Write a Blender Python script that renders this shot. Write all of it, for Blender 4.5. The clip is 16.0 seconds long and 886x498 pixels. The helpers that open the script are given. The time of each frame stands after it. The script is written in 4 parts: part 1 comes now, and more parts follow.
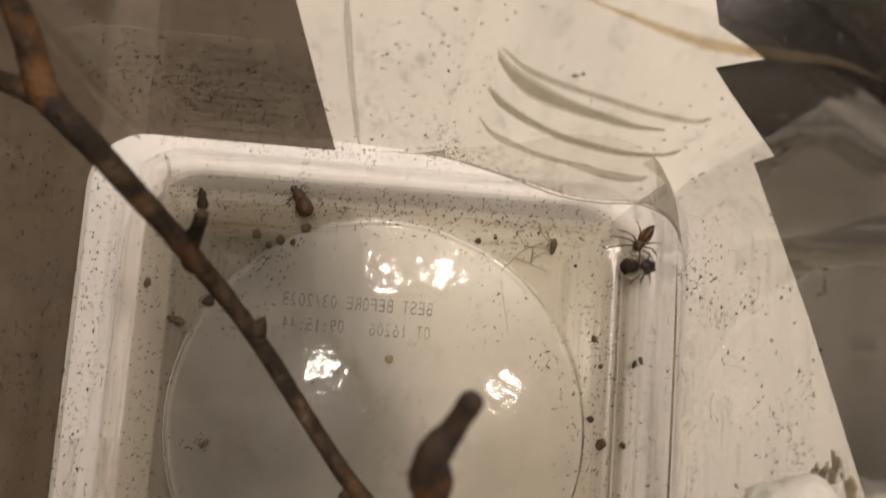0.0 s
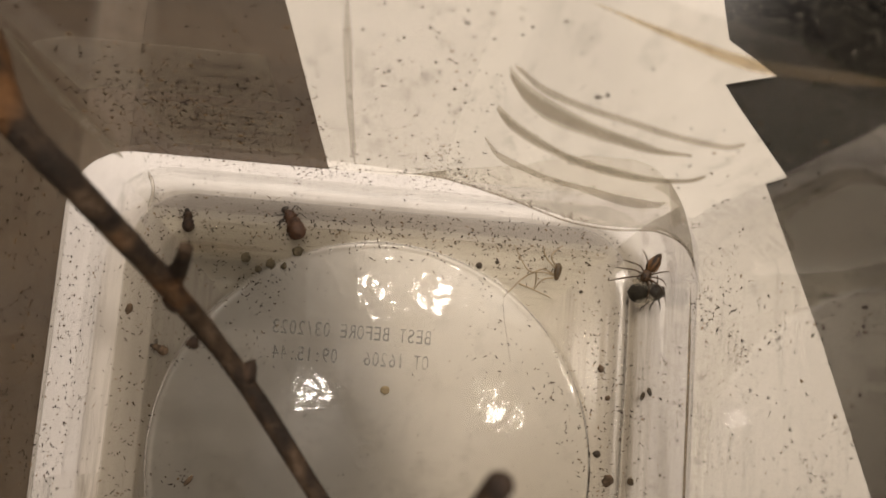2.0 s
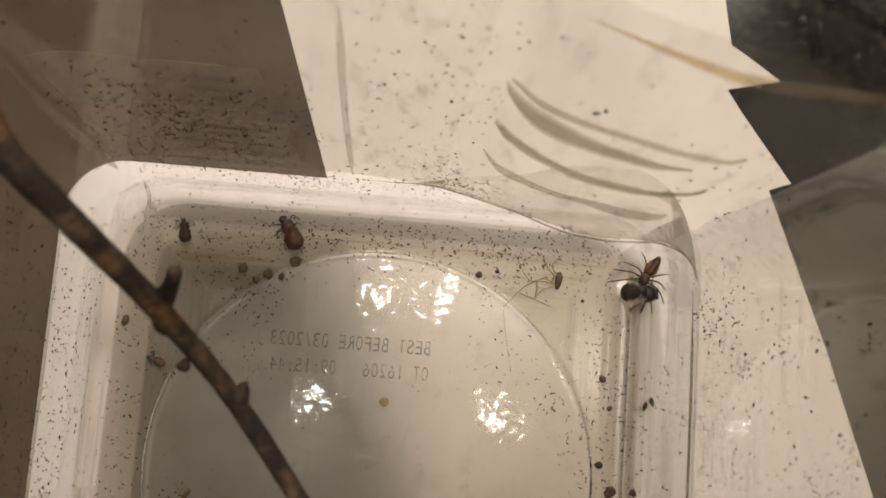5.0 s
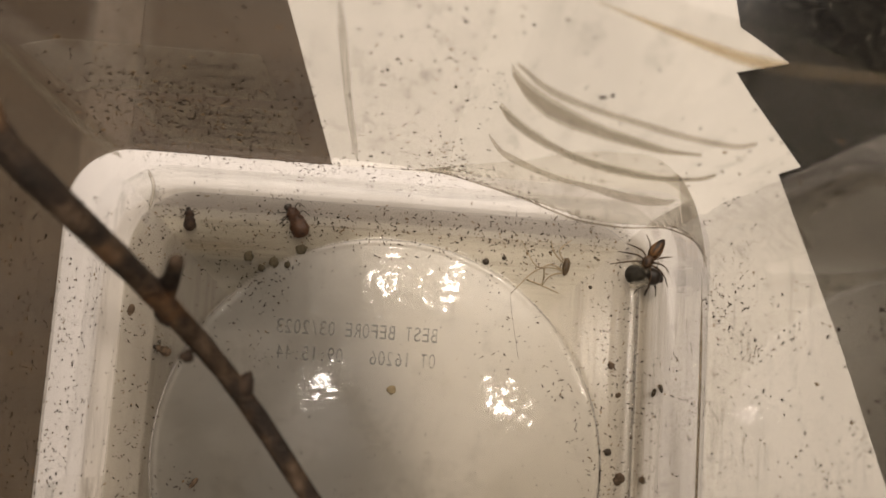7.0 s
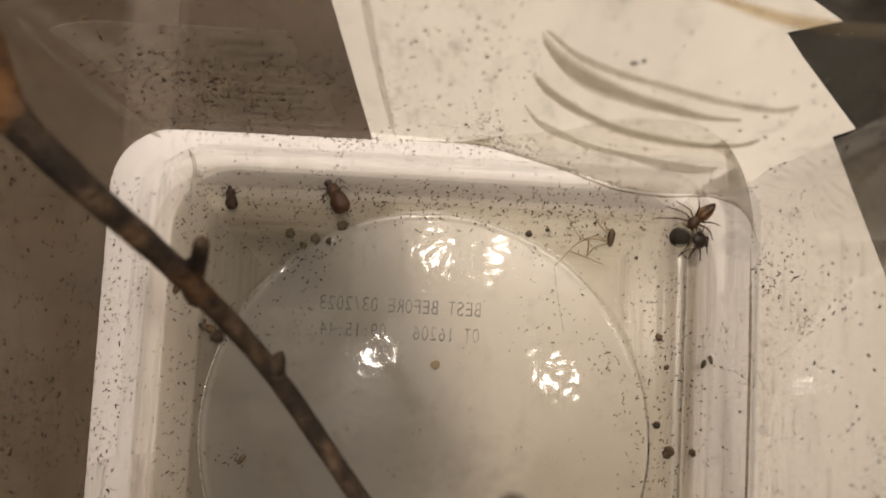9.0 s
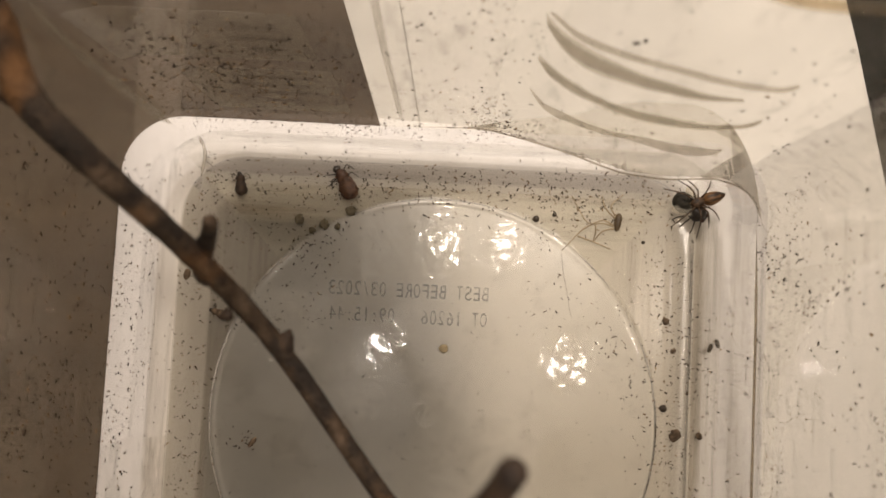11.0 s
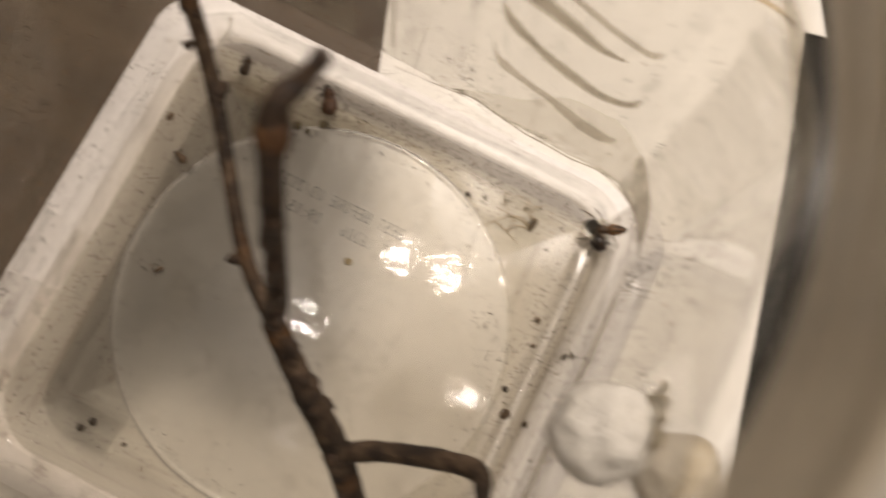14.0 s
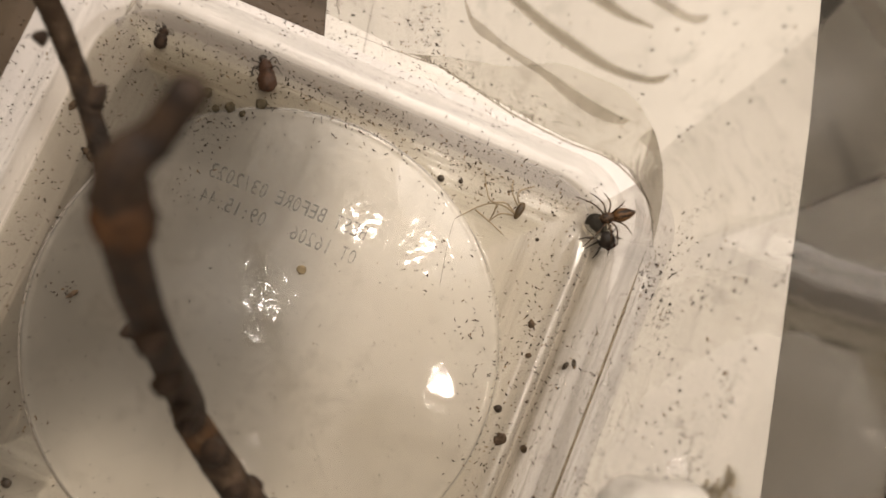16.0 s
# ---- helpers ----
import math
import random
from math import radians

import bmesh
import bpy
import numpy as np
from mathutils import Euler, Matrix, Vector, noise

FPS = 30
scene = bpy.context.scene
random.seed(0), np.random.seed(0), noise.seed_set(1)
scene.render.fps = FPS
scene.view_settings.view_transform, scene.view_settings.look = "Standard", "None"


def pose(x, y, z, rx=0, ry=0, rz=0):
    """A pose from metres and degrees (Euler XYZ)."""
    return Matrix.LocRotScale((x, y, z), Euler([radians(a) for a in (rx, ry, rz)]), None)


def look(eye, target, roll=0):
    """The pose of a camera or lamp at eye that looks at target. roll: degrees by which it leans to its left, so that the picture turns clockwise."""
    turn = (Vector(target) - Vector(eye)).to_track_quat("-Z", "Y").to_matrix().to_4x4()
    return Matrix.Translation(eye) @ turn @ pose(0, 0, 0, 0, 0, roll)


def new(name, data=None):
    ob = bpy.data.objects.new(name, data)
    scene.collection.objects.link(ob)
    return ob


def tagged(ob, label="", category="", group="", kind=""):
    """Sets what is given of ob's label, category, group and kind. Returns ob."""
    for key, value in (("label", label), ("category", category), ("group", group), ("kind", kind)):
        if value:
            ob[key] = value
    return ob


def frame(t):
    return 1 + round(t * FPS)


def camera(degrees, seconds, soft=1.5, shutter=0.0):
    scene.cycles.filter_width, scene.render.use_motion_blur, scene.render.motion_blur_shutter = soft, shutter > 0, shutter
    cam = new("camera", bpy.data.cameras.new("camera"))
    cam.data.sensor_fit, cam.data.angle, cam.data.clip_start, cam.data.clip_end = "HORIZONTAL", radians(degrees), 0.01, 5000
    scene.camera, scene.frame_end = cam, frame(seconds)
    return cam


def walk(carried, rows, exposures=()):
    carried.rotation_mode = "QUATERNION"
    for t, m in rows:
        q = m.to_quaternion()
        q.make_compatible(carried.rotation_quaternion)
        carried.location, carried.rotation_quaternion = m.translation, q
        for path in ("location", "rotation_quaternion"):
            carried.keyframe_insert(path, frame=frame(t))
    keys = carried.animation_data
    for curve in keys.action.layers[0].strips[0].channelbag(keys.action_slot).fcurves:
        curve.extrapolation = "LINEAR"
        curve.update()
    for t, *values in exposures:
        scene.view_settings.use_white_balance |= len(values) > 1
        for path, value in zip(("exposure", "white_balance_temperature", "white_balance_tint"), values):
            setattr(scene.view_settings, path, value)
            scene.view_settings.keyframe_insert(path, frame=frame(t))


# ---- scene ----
cam = camera(49.83, 16.0, soft=1.7, shutter=0.7)
cam.data.dof.use_dof, cam.data.dof.focus_distance, cam.data.dof.aperture_fstop = True, 0.226, 30.0
PATH = [
    (0, (-0.01544, 0.00286, 0.25909), (-0.00140, 0.03327, 0.01134), 29.30),
    (0.5, (-0.01699, 0.00484, 0.25646), (0.00055, 0.03970, 0.00953), 31.12),
    (1, (-0.01808, 0.00417, 0.24768), (0.00020, 0.03839, 0.00070), 33.24),
    (1.5, (-0.01783, 0.00748, 0.24655), (-0.00169, 0.04038, -0.00075), 30.96),
    (2, (-0.01789, 0.00776, 0.24641), (-0.00095, 0.04129, -0.00075), 31.52),
    (2.5, (-0.01779, 0.00858, 0.24641), (-0.00001, 0.04289, -0.00058), 32.01),
    (3, (-0.01651, 0.01087, 0.24509), (0.00239, 0.04525, -0.00181), 33.35),
    (3.5, (-0.01660, 0.01076, 0.24473), (0.00080, 0.04473, -0.00233), 31.59),
    (6, (-0.01694, 0.01165, 0.24297), (-0.00111, 0.04213, -0.00466), 31.96),
    (6.5, (-0.01657, 0.01193, 0.24240), (-0.00108, 0.04075, -0.00545), 32.62),
    (7, (-0.01634, 0.01155, 0.24250), (-0.00214, 0.04072, -0.00539), 30.04),
    (7.5, (-0.01500, 0.01201, 0.24261), (-0.00423, 0.04084, -0.00549), 24.04),
    (8, (-0.01393, 0.01216, 0.24199), (-0.00634, 0.03939, -0.00640), 18.62),
    (8.5, (-0.01320, 0.01216, 0.24160), (-0.00905, 0.03736, -0.00709), 12.22),
    (9, (-0.01282, 0.01262, 0.24003), (-0.01271, 0.03342, -0.00910), 3.36),
    (9.2, (-0.01288, 0.01278, 0.23965), (-0.01390, 0.03153, -0.00964), 0.08),
    (11.3, (-0.01142, 0.01068, 0.24267), (-0.01402, 0.02923, -0.00663), -5.17),
    (11.5, (-0.00934, 0.01073, 0.24330), (-0.01196, 0.03104, -0.00586), -5.04),
    (12, (-0.00980, 0.00947, 0.24414), (-0.01409, 0.03249, -0.00476), -7.66),
    (12.5, (-0.00856, 0.00788, 0.24829), (-0.01318, 0.03462, -0.00024), -6.44),
    (13, (-0.00514, -0.00026, 0.26115), (-0.01652, 0.02615, 0.01281), -16.34),
    (13.4, (-0.00267, -0.02975, 0.27156), (-0.00739, -0.00131, 0.02323), 10.64),
    (13.5, (0.00075, -0.02782, 0.27125), (-0.00287, 0.00240, 0.02311), 15.85),
    (13.7, (0.00794, -0.02652, 0.27523), (0.00009, 0.01102, 0.02819), 13.32),
    (14, (0.01816, -0.03319, 0.26982), (0.01006, 0.01489, 0.02462), 16.92),
    (14.1, (0.02384, -0.02298, 0.27343), (0.01189, 0.01890, 0.02725), 9.69),
    (14.3, (0.01799, -0.01974, 0.27139), (0.00653, 0.01646, 0.02429), 7.66),
    (14.5, (0.01427, -0.01748, 0.26202), (0.01382, 0.02315, 0.01534), 25.08),
    (14.7, (0.01964, -0.00994, 0.26161), (0.01979, 0.03278, 0.01529), 24.46),
    (14.9, (0.01999, -0.01014, 0.25200), (0.01884, 0.02559, 0.00457), 21.25),
    (15, (0.01665, -0.01054, 0.24779), (0.01928, 0.02521, 0.00037), 27.00),
    (15.5, (0.01239, -0.01273, 0.24050), (0.01578, 0.02389, -0.00678), 28.30),
    (16, (0.01030, -0.01166, 0.22837), (0.01628, 0.02464, -0.01891), 32.17),
]
walk(cam, [(t, look(eye, target, roll)) for t, eye, target, roll in PATH],
     [(0.0, -0.96), (1.5, -0.92), (6.0, -0.94), (7.9, -0.88), (8.5, -1.01), (9.0, -0.88), (11.5, -0.78), (12.6, -0.74), (13.5, -0.86), (14.1, -0.76), (14.5, -0.70), (14.9, -0.57), (15.4, -0.66), (16.0, -0.71)])

# ---- light -------------------------------------------------------------
world = bpy.data.worlds.new("room_light")
scene.world = world
world.use_nodes = True
world.node_tree.nodes["Background"].inputs[0].default_value = (1.0, 0.86, 0.68, 1)
world.node_tree.nodes["Background"].inputs[1].default_value = 0.02

CEILING = 1.50          # above the counter
# the last lamp is an added fill, there only for bounced light
LAMPS = ((-0.10, 1.05, 40.0), (0.60, 0.80, 19.0), (-0.02, 0.44, 3.5), (0.18, 0.45, 3.5), (-0.22, 0.085, 1.6), (0.42, 0.05, 4.6), (0.87, 0.09, 3.0), (0.3, -1.3, 11.0))  # place and watts
LAMP_COLOUR = (1.0, 0.88, 0.785)


# ---- helpers -----------------------------------------------------------
def empty(name, at=(0, 0, 0)):
    ob = new(name)
    ob.location = at
    return ob


def mesh_of(name, verts, faces, smooth=True):
    me = bpy.data.meshes.new(name)
    me.from_pydata([tuple(v) for v in verts], [], faces)
    if smooth:
        me.shade_smooth()
    me.update()
    return me


def part(name, me, material, parent=None, label=""):
    """Links a mesh (or a bmesh) as one object under a thing."""
    if isinstance(me, bmesh.types.BMesh):
        bm, me = me, bpy.data.meshes.new(name)
        bm.to_mesh(me)
        bm.free()
        me.shade_smooth()
    ob = new(name, me)
    if not me.materials:
        me.materials.append(material)
    ob.parent = parent
    return tagged(ob, label)


def tube(points, radii, sides=10, wobble=0.0, rng=None, caps=True):
    """Verts and faces of a tapered round rod along points."""
    pts = [Vector(p) for p in points]
    verts, faces = [], []
    side = None
    for i, p in enumerate(pts):
        way = (pts[min(i + 1, len(pts) - 1)] - pts[max(i - 1, 0)]).normalized()
        if side is None:
            side = way.orthogonal().normalized()
        side = (side - way * side.dot(way)).normalized()
        up = way.cross(side)
        for k in range(sides):
            a = 2 * math.pi * k / sides
            r = radii[i] * (1 + (rng.uniform(-wobble, wobble) if rng else 0))
            verts.append(p + side * math.cos(a) * r + up * math.sin(a) * r)
    for i in range(len(pts) - 1):
        for k in range(sides):
            j = (k + 1) % sides
            faces.append((i * sides + k, i * sides + j, (i + 1) * sides + j, (i + 1) * sides + k))
    if caps:
        faces.append(tuple(reversed(range(sides))))
        n = (len(pts) - 1) * sides
        faces.append(tuple(range(n, n + sides)))
    return verts, faces


def curve_points(points, steps=8):
    """A smooth line through points (Catmull-Rom)."""
    p = [Vector(v) for v in points]
    p = [2 * p[0] - p[1]] + p + [2 * p[-1] - p[-2]]
    out = []
    for i in range(1, len(p) - 2):
        a, b, c, d = p[i - 1:i + 3]
        for s in range(steps):
            t = s / steps
            out.append(0.5 * (2 * b + (c - a) * t + (2 * a - 5 * b + 4 * c - d) * t * t + (3 * b - a - 3 * c + d) * t ** 3))
    out.append(p[-2])
    return out


def spread(values, count):
    return list(np.interp(np.linspace(0, 1, count), np.linspace(0, 1, len(values)), values))


def ellipsoid(centre, radii, turn=(0, 0, 0), rings=10, sides=16, taper=0.0, bumps=0.0, rng=None):
    m = Matrix.LocRotScale(centre, Euler([radians(a) for a in turn]), None)
    verts, faces = [], []
    for i in range(rings + 1):
        a = math.pi * i / rings
        for k in range(sides):
            b = 2 * math.pi * k / sides
            x = -math.cos(a)
            s = math.sin(a) * (1 + taper * x) * (1 + (rng.uniform(-bumps, bumps) if rng else 0))
            verts.append(m @ Vector((x * radii[0], s * math.cos(b) * radii[1], s * math.sin(b) * radii[2])))
    for i in range(rings):
        for k in range(sides):
            j = (k + 1) % sides
            faces.append((i * sides + k, i * sides + j, (i + 1) * sides + j, (i + 1) * sides + k))
    return verts, faces


def join(*pieces):
    verts, faces = [], []
    for v, f in pieces:
        n = len(verts)
        verts += list(v)
        faces += [tuple(i + n for i in q) for q in f]
    return verts, faces


def slab(outline, z0, z1, bevel=0.0):
    """A flat plate with the given outline and a softened top edge."""
    n = len(outline)
    cx = sum(p[0] for p in outline) / n
    cy = sum(p[1] for p in outline) / n
    levels = [(z0, 0.0), (z1 - bevel, 0.0), (z1 - bevel * 0.3, bevel * 0.3), (z1, bevel)] if bevel else [(z0, 0.0), (z1, 0.0)]
    verts, faces = [], []
    for z, inset in levels:
        for x, y in outline:
            d = math.hypot(x - cx, y - cy)
            verts.append((x - (x - cx) / d * inset, y - (y - cy) / d * inset, z))
    for i in range(len(levels) - 1):
        for k in range(n):
            j = (k + 1) % n
            faces.append((i * n + k, i * n + j, (i + 1) * n + j, (i + 1) * n + k))
    faces.append(tuple(reversed(range(n))))
    faces.append(tuple(range((len(levels) - 1) * n, len(levels) * n)))
    return verts, faces


def rounded_rect(x0, y0, x1, y1, r, steps=8):
    out = []
    for cx, cy, a0 in ((x1 - r, y1 - r, 0), (x0 + r, y1 - r, 90), (x0 + r, y0 + r, 180), (x1 - r, y0 + r, 270)):
        for i in range(steps + 1):
            a = radians(a0 + 90 * i / steps)
            out.append((cx + r * math.cos(a), cy + r * math.sin(a)))
    return out


# ---- materials ---------------------------------------------------------
def nodes_of(name):
    m = bpy.data.materials.new(name)
    m.use_nodes = True
    t = m.node_tree
    return m, t, t.nodes, t.links


def noise_node(t, scale, detail=4.0, rough=0.55, coords="Object", stretch=(1, 1, 1)):
    tc = t.nodes.new("ShaderNodeTexCoord")
    mp = t.nodes.new("ShaderNodeMapping")
    mp.inputs["Scale"].default_value = stretch
    n = t.nodes.new("ShaderNodeTexNoise")
    n.inputs["Scale"].default_value = scale
    n.inputs["Detail"].default_value = detail
    n.inputs["Roughness"].default_value = rough
    t.links.new(tc.outputs[coords], mp.inputs["Vector"])
    t.links.new(mp.outputs["Vector"], n.inputs["Vector"])
    return n


def ramp(t, source, stops):
    r = t.nodes.new("ShaderNodeValToRGB")
    e = r.color_ramp.elements
    while len(e) < len(stops):
        e.new(0.5)
    for s, (p, c) in zip(e, stops):
        s.position = p
        s.color = (*c, 1) if len(c) == 3 else c
    t.links.new(source, r.inputs["Fac"])
    return r


def solid(name, stops, scale, rough=0.6, fine=None, bump=0.2, depth=0.0004, metal=0.0, detail=5.0, stretch=(1, 1, 1), spec=0.4):
    """An opaque surface: colours by a coarse noise, relief by a fine one."""
    m, t, n, l = nodes_of(name)
    b = n["Principled BSDF"]
    coarse = noise_node(t, scale, detail, stretch=stretch)
    l.new(ramp(t, coarse.outputs["Fac"], stops).outputs["Color"], b.inputs["Base Color"])
    b.inputs["Roughness"].default_value = rough
    b.inputs["Metallic"].default_value = metal
    b.inputs["Specular IOR Level"].default_value = spec
    relief = noise_node(t, fine or scale * 6, 4.0, stretch=stretch)
    bp = n.new("ShaderNodeBump")
    bp.inputs["Strength"].default_value = bump
    bp.inputs["Distance"].default_value = depth
    l.new(relief.outputs["Fac"], bp.inputs["Height"])
    l.new(bp.outputs["Normal"], b.inputs["Normal"])
    return m


def clear(name, tint=(0.97, 0.96, 0.93), haze=0.05, haze_colour=(0.75, 0.70, 0.60), rough=0.06, gloss=1.0, relief=0.25, relief_scale=60, streak=(1, 1, 1), patch=35, milk=0.0, grime=0.0, grime_scale=160, wear=2.0, even=(0.35, 1.9), sheen=0.0, grainy=0.5):
    """Thin clear plastic: mostly see-through, with a worn, dusty film and a glossy skin."""
    m, t, n, l = nodes_of(name)
    n.remove(n["Principled BSDF"])
    out = n["Material Output"]
    see = n.new("ShaderNodeBsdfTransparent")
    see.inputs["Color"].default_value = (*tint, 1)
    film = n.new("ShaderNodeBsdfDiffuse")
    film.inputs["Color"].default_value = (*haze_colour, 1)
    dust = noise_node(t, patch, 6.0, 0.65, stretch=streak)
    amount = ramp(t, dust.outputs["Fac"], [(0.3, (haze * even[0],) * 3), (0.72, (haze * even[1],) * 3)])
    body = n.new("ShaderNodeMixShader")
    l.new(amount.outputs["Color"], body.inputs["Fac"])
    l.new(see.outputs["BSDF"], body.inputs[1])
    l.new(film.outputs["BSDF"], body.inputs[2])
    if grime:
        dirt = n.new("ShaderNodeBsdfDiffuse")
        dirt.inputs["Color"].default_value = (0.20, 0.155, 0.10, 1)
        smear = noise_node(t, grime_scale, 8.0, 0.7, stretch=streak)
        spots = ramp(t, smear.outputs["Fac"], [(0.52, (0, 0, 0)), (0.78, (grime,) * 3)])
        worn = n.new("ShaderNodeMixShader")
        l.new(spots.outputs["Color"], worn.inputs["Fac"])
        l.new(body.outputs["Shader"], worn.inputs[1])
        l.new(dirt.outputs["BSDF"], worn.inputs[2])
        body = worn
    if milk:
        soft = n.new("ShaderNodeBsdfTranslucent")
        soft.inputs["Color"].default_value = (0.95, 0.93, 0.89, 1)
        back = n.new("ShaderNodeBsdfDiffuse")
        back.inputs["Color"].default_value = (0.88, 0.84, 0.74, 1)
        cloud = n.new("ShaderNodeMixShader")
        cloud.inputs["Fac"].default_value = 0.09
        l.new(soft.outputs["BSDF"], cloud.inputs[1])
        l.new(back.outputs["BSDF"], cloud.inputs[2])
        both = n.new("ShaderNodeMixShader")
        both.inputs["Fac"].default_value = milk
        l.new(body.outputs["Shader"], both.inputs[1])
        l.new(cloud.outputs["Shader"], both.inputs[2])
        body = both
    shine = n.new("ShaderNodeBsdfGlossy")
    shine.inputs["Roughness"].default_value = rough
    fres = n.new("ShaderNodeFresnel")
    fres.inputs["IOR"].default_value = 1.38
    bp = n.new("ShaderNodeBump")
    bp.inputs["Strength"].default_value = relief
    bp.inputs["Distance"].default_value = 0.0006
    wave = noise_node(t, relief_scale, wear, grainy, stretch=streak)
    l.new(wave.outputs["Fac"], bp.inputs["Height"])
    l.new(bp.outputs["Normal"], shine.inputs["Normal"])
    l.new(bp.outputs["Normal"], fres.inputs["Normal"])
    scale = n.new("ShaderNodeMath")
    scale.operation = "MULTIPLY"
    scale.inputs[1].default_value = gloss
    l.new(fres.outputs["Fac"], scale.inputs[0])
    if sheen:                               # fine scuffs spread the lamps' light
        scuff = n.new("ShaderNodeBsdfGlossy")
        scuff.inputs["Roughness"].default_value = 0.36
        l.new(bp.outputs["Normal"], scuff.inputs["Normal"])
        dull = n.new("ShaderNodeMath")
        dull.operation = "MULTIPLY"
        dull.inputs[1].default_value = sheen
        l.new(fres.outputs["Fac"], dull.inputs[0])
        hazy = n.new("ShaderNodeMixShader")
        l.new(dull.outputs["Value"], hazy.inputs["Fac"])
        l.new(body.outputs["Shader"], hazy.inputs[1])
        l.new(scuff.outputs["BSDF"], hazy.inputs[2])
        body = hazy
    top = n.new("ShaderNodeMixShader")
    l.new(scale.outputs["Value"], top.inputs["Fac"])
    l.new(body.outputs["Shader"], top.inputs[1])
    l.new(shine.outputs["BSDF"], top.inputs[2])
    l.new(top.outputs["Shader"], out.inputs["Surface"])
    return m


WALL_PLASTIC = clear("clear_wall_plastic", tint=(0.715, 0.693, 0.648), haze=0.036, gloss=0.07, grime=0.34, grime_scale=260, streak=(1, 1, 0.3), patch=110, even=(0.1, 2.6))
GRIP_PLASTIC = clear("clear_grip_plastic", tint=(0.97, 0.965, 0.95), haze=0.01, gloss=0.07, grime=0.06, grime_scale=260)
OUTER_PLASTIC = clear("clear_outer_skin", tint=(1.0, 1.0, 1.0), haze=0.0, gloss=0.05)
# right heel: its shade is put into the tint, under the grime
HEEL_ALONG = clear("shaded_heel_plastic", tint=(0.71, 0.685, 0.63), haze=0.09, haze_colour=(0.5, 0.45, 0.37), grime=0.5, grime_scale=170, gloss=0.08, patch=150, streak=(1, 0.03, 1))
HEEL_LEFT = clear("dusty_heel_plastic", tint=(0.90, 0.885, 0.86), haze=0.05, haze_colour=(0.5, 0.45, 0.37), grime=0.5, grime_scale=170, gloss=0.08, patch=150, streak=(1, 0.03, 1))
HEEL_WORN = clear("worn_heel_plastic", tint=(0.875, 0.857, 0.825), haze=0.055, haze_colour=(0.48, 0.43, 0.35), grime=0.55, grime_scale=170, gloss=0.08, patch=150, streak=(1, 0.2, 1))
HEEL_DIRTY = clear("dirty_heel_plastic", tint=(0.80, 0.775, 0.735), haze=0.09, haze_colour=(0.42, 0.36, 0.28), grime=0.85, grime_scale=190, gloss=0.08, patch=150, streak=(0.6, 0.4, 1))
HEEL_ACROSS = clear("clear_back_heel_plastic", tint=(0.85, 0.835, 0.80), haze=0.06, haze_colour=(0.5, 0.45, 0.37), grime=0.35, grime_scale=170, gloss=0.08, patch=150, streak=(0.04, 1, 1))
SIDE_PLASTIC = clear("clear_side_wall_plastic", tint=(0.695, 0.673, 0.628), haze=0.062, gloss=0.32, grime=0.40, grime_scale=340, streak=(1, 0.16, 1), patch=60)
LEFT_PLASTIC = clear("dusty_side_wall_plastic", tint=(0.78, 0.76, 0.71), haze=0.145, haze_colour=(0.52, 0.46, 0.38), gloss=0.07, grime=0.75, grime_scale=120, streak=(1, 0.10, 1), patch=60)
EDGE_FRONT = clear("clear_base_front_trough", tint=(0.82, 0.805, 0.775), haze=0.12, haze_colour=(0.80, 0.75, 0.63), grime=0.45, grime_scale=170, rough=0.12, gloss=1.5, relief=0.2, relief_scale=170, patch=150, streak=(0.03, 1, 1))
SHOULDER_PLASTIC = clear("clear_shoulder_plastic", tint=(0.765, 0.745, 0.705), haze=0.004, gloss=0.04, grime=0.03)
EDGE_ALONG = clear("clear_base_trough", tint=(0.88, 0.865, 0.835), haze=0.12, haze_colour=(0.80, 0.75, 0.63), grime=0.45, grime_scale=170, rough=0.17, gloss=1.3, relief=0.15, relief_scale=170, patch=150, streak=(1, 0.03, 1))
BEAD_PLASTIC = clear("glossy_base_bead", tint=(0.96, 0.95, 0.93), haze=0.10, haze_colour=(0.80, 0.75, 0.63), grime=0.2, rough=0.27, gloss=9.0, relief=0.1, patch=150, streak=(1, 0.03, 1))
FOOT_WALL = clear("clear_lower_wall_plastic", tint=(0.92, 0.905, 0.88), haze=0.03, gloss=0.07, grime=0.10, grime_scale=240, streak=(1, 1, 0.15))
# next but one pair: grey tint paints the shadow band behind the base
EDGE_SHADE = clear("shaded_base_edge", tint=(0.66, 0.65, 0.645), haze=0.08, haze_colour=(0.62, 0.59, 0.56), grime=0.30, grime_scale=150, rough=0.2, gloss=0.3, patch=120, streak=(0.06, 1, 1))
EDGE_HALF_SHADE = clear("half_shaded_base_edge", tint=(0.82, 0.81, 0.79), haze=0.10, haze_colour=(0.70, 0.66, 0.58), grime=0.35, grime_scale=150, rough=0.2, gloss=0.3, patch=120, streak=(0.06, 1, 1))
# left trough: darker tint and haze than the right one
EDGE_LEFT = clear("left_base_trough", tint=(0.80, 0.785, 0.755), haze=0.12, haze_colour=(0.60, 0.55, 0.46), grime=0.5, grime_scale=170, rough=0.2, gloss=0.5, relief=0.15, relief_scale=170, patch=150, streak=(1, 0.03, 1))
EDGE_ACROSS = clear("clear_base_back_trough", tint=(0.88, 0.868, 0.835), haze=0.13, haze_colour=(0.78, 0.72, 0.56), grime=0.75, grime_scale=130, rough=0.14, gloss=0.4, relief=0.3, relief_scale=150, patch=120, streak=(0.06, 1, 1))
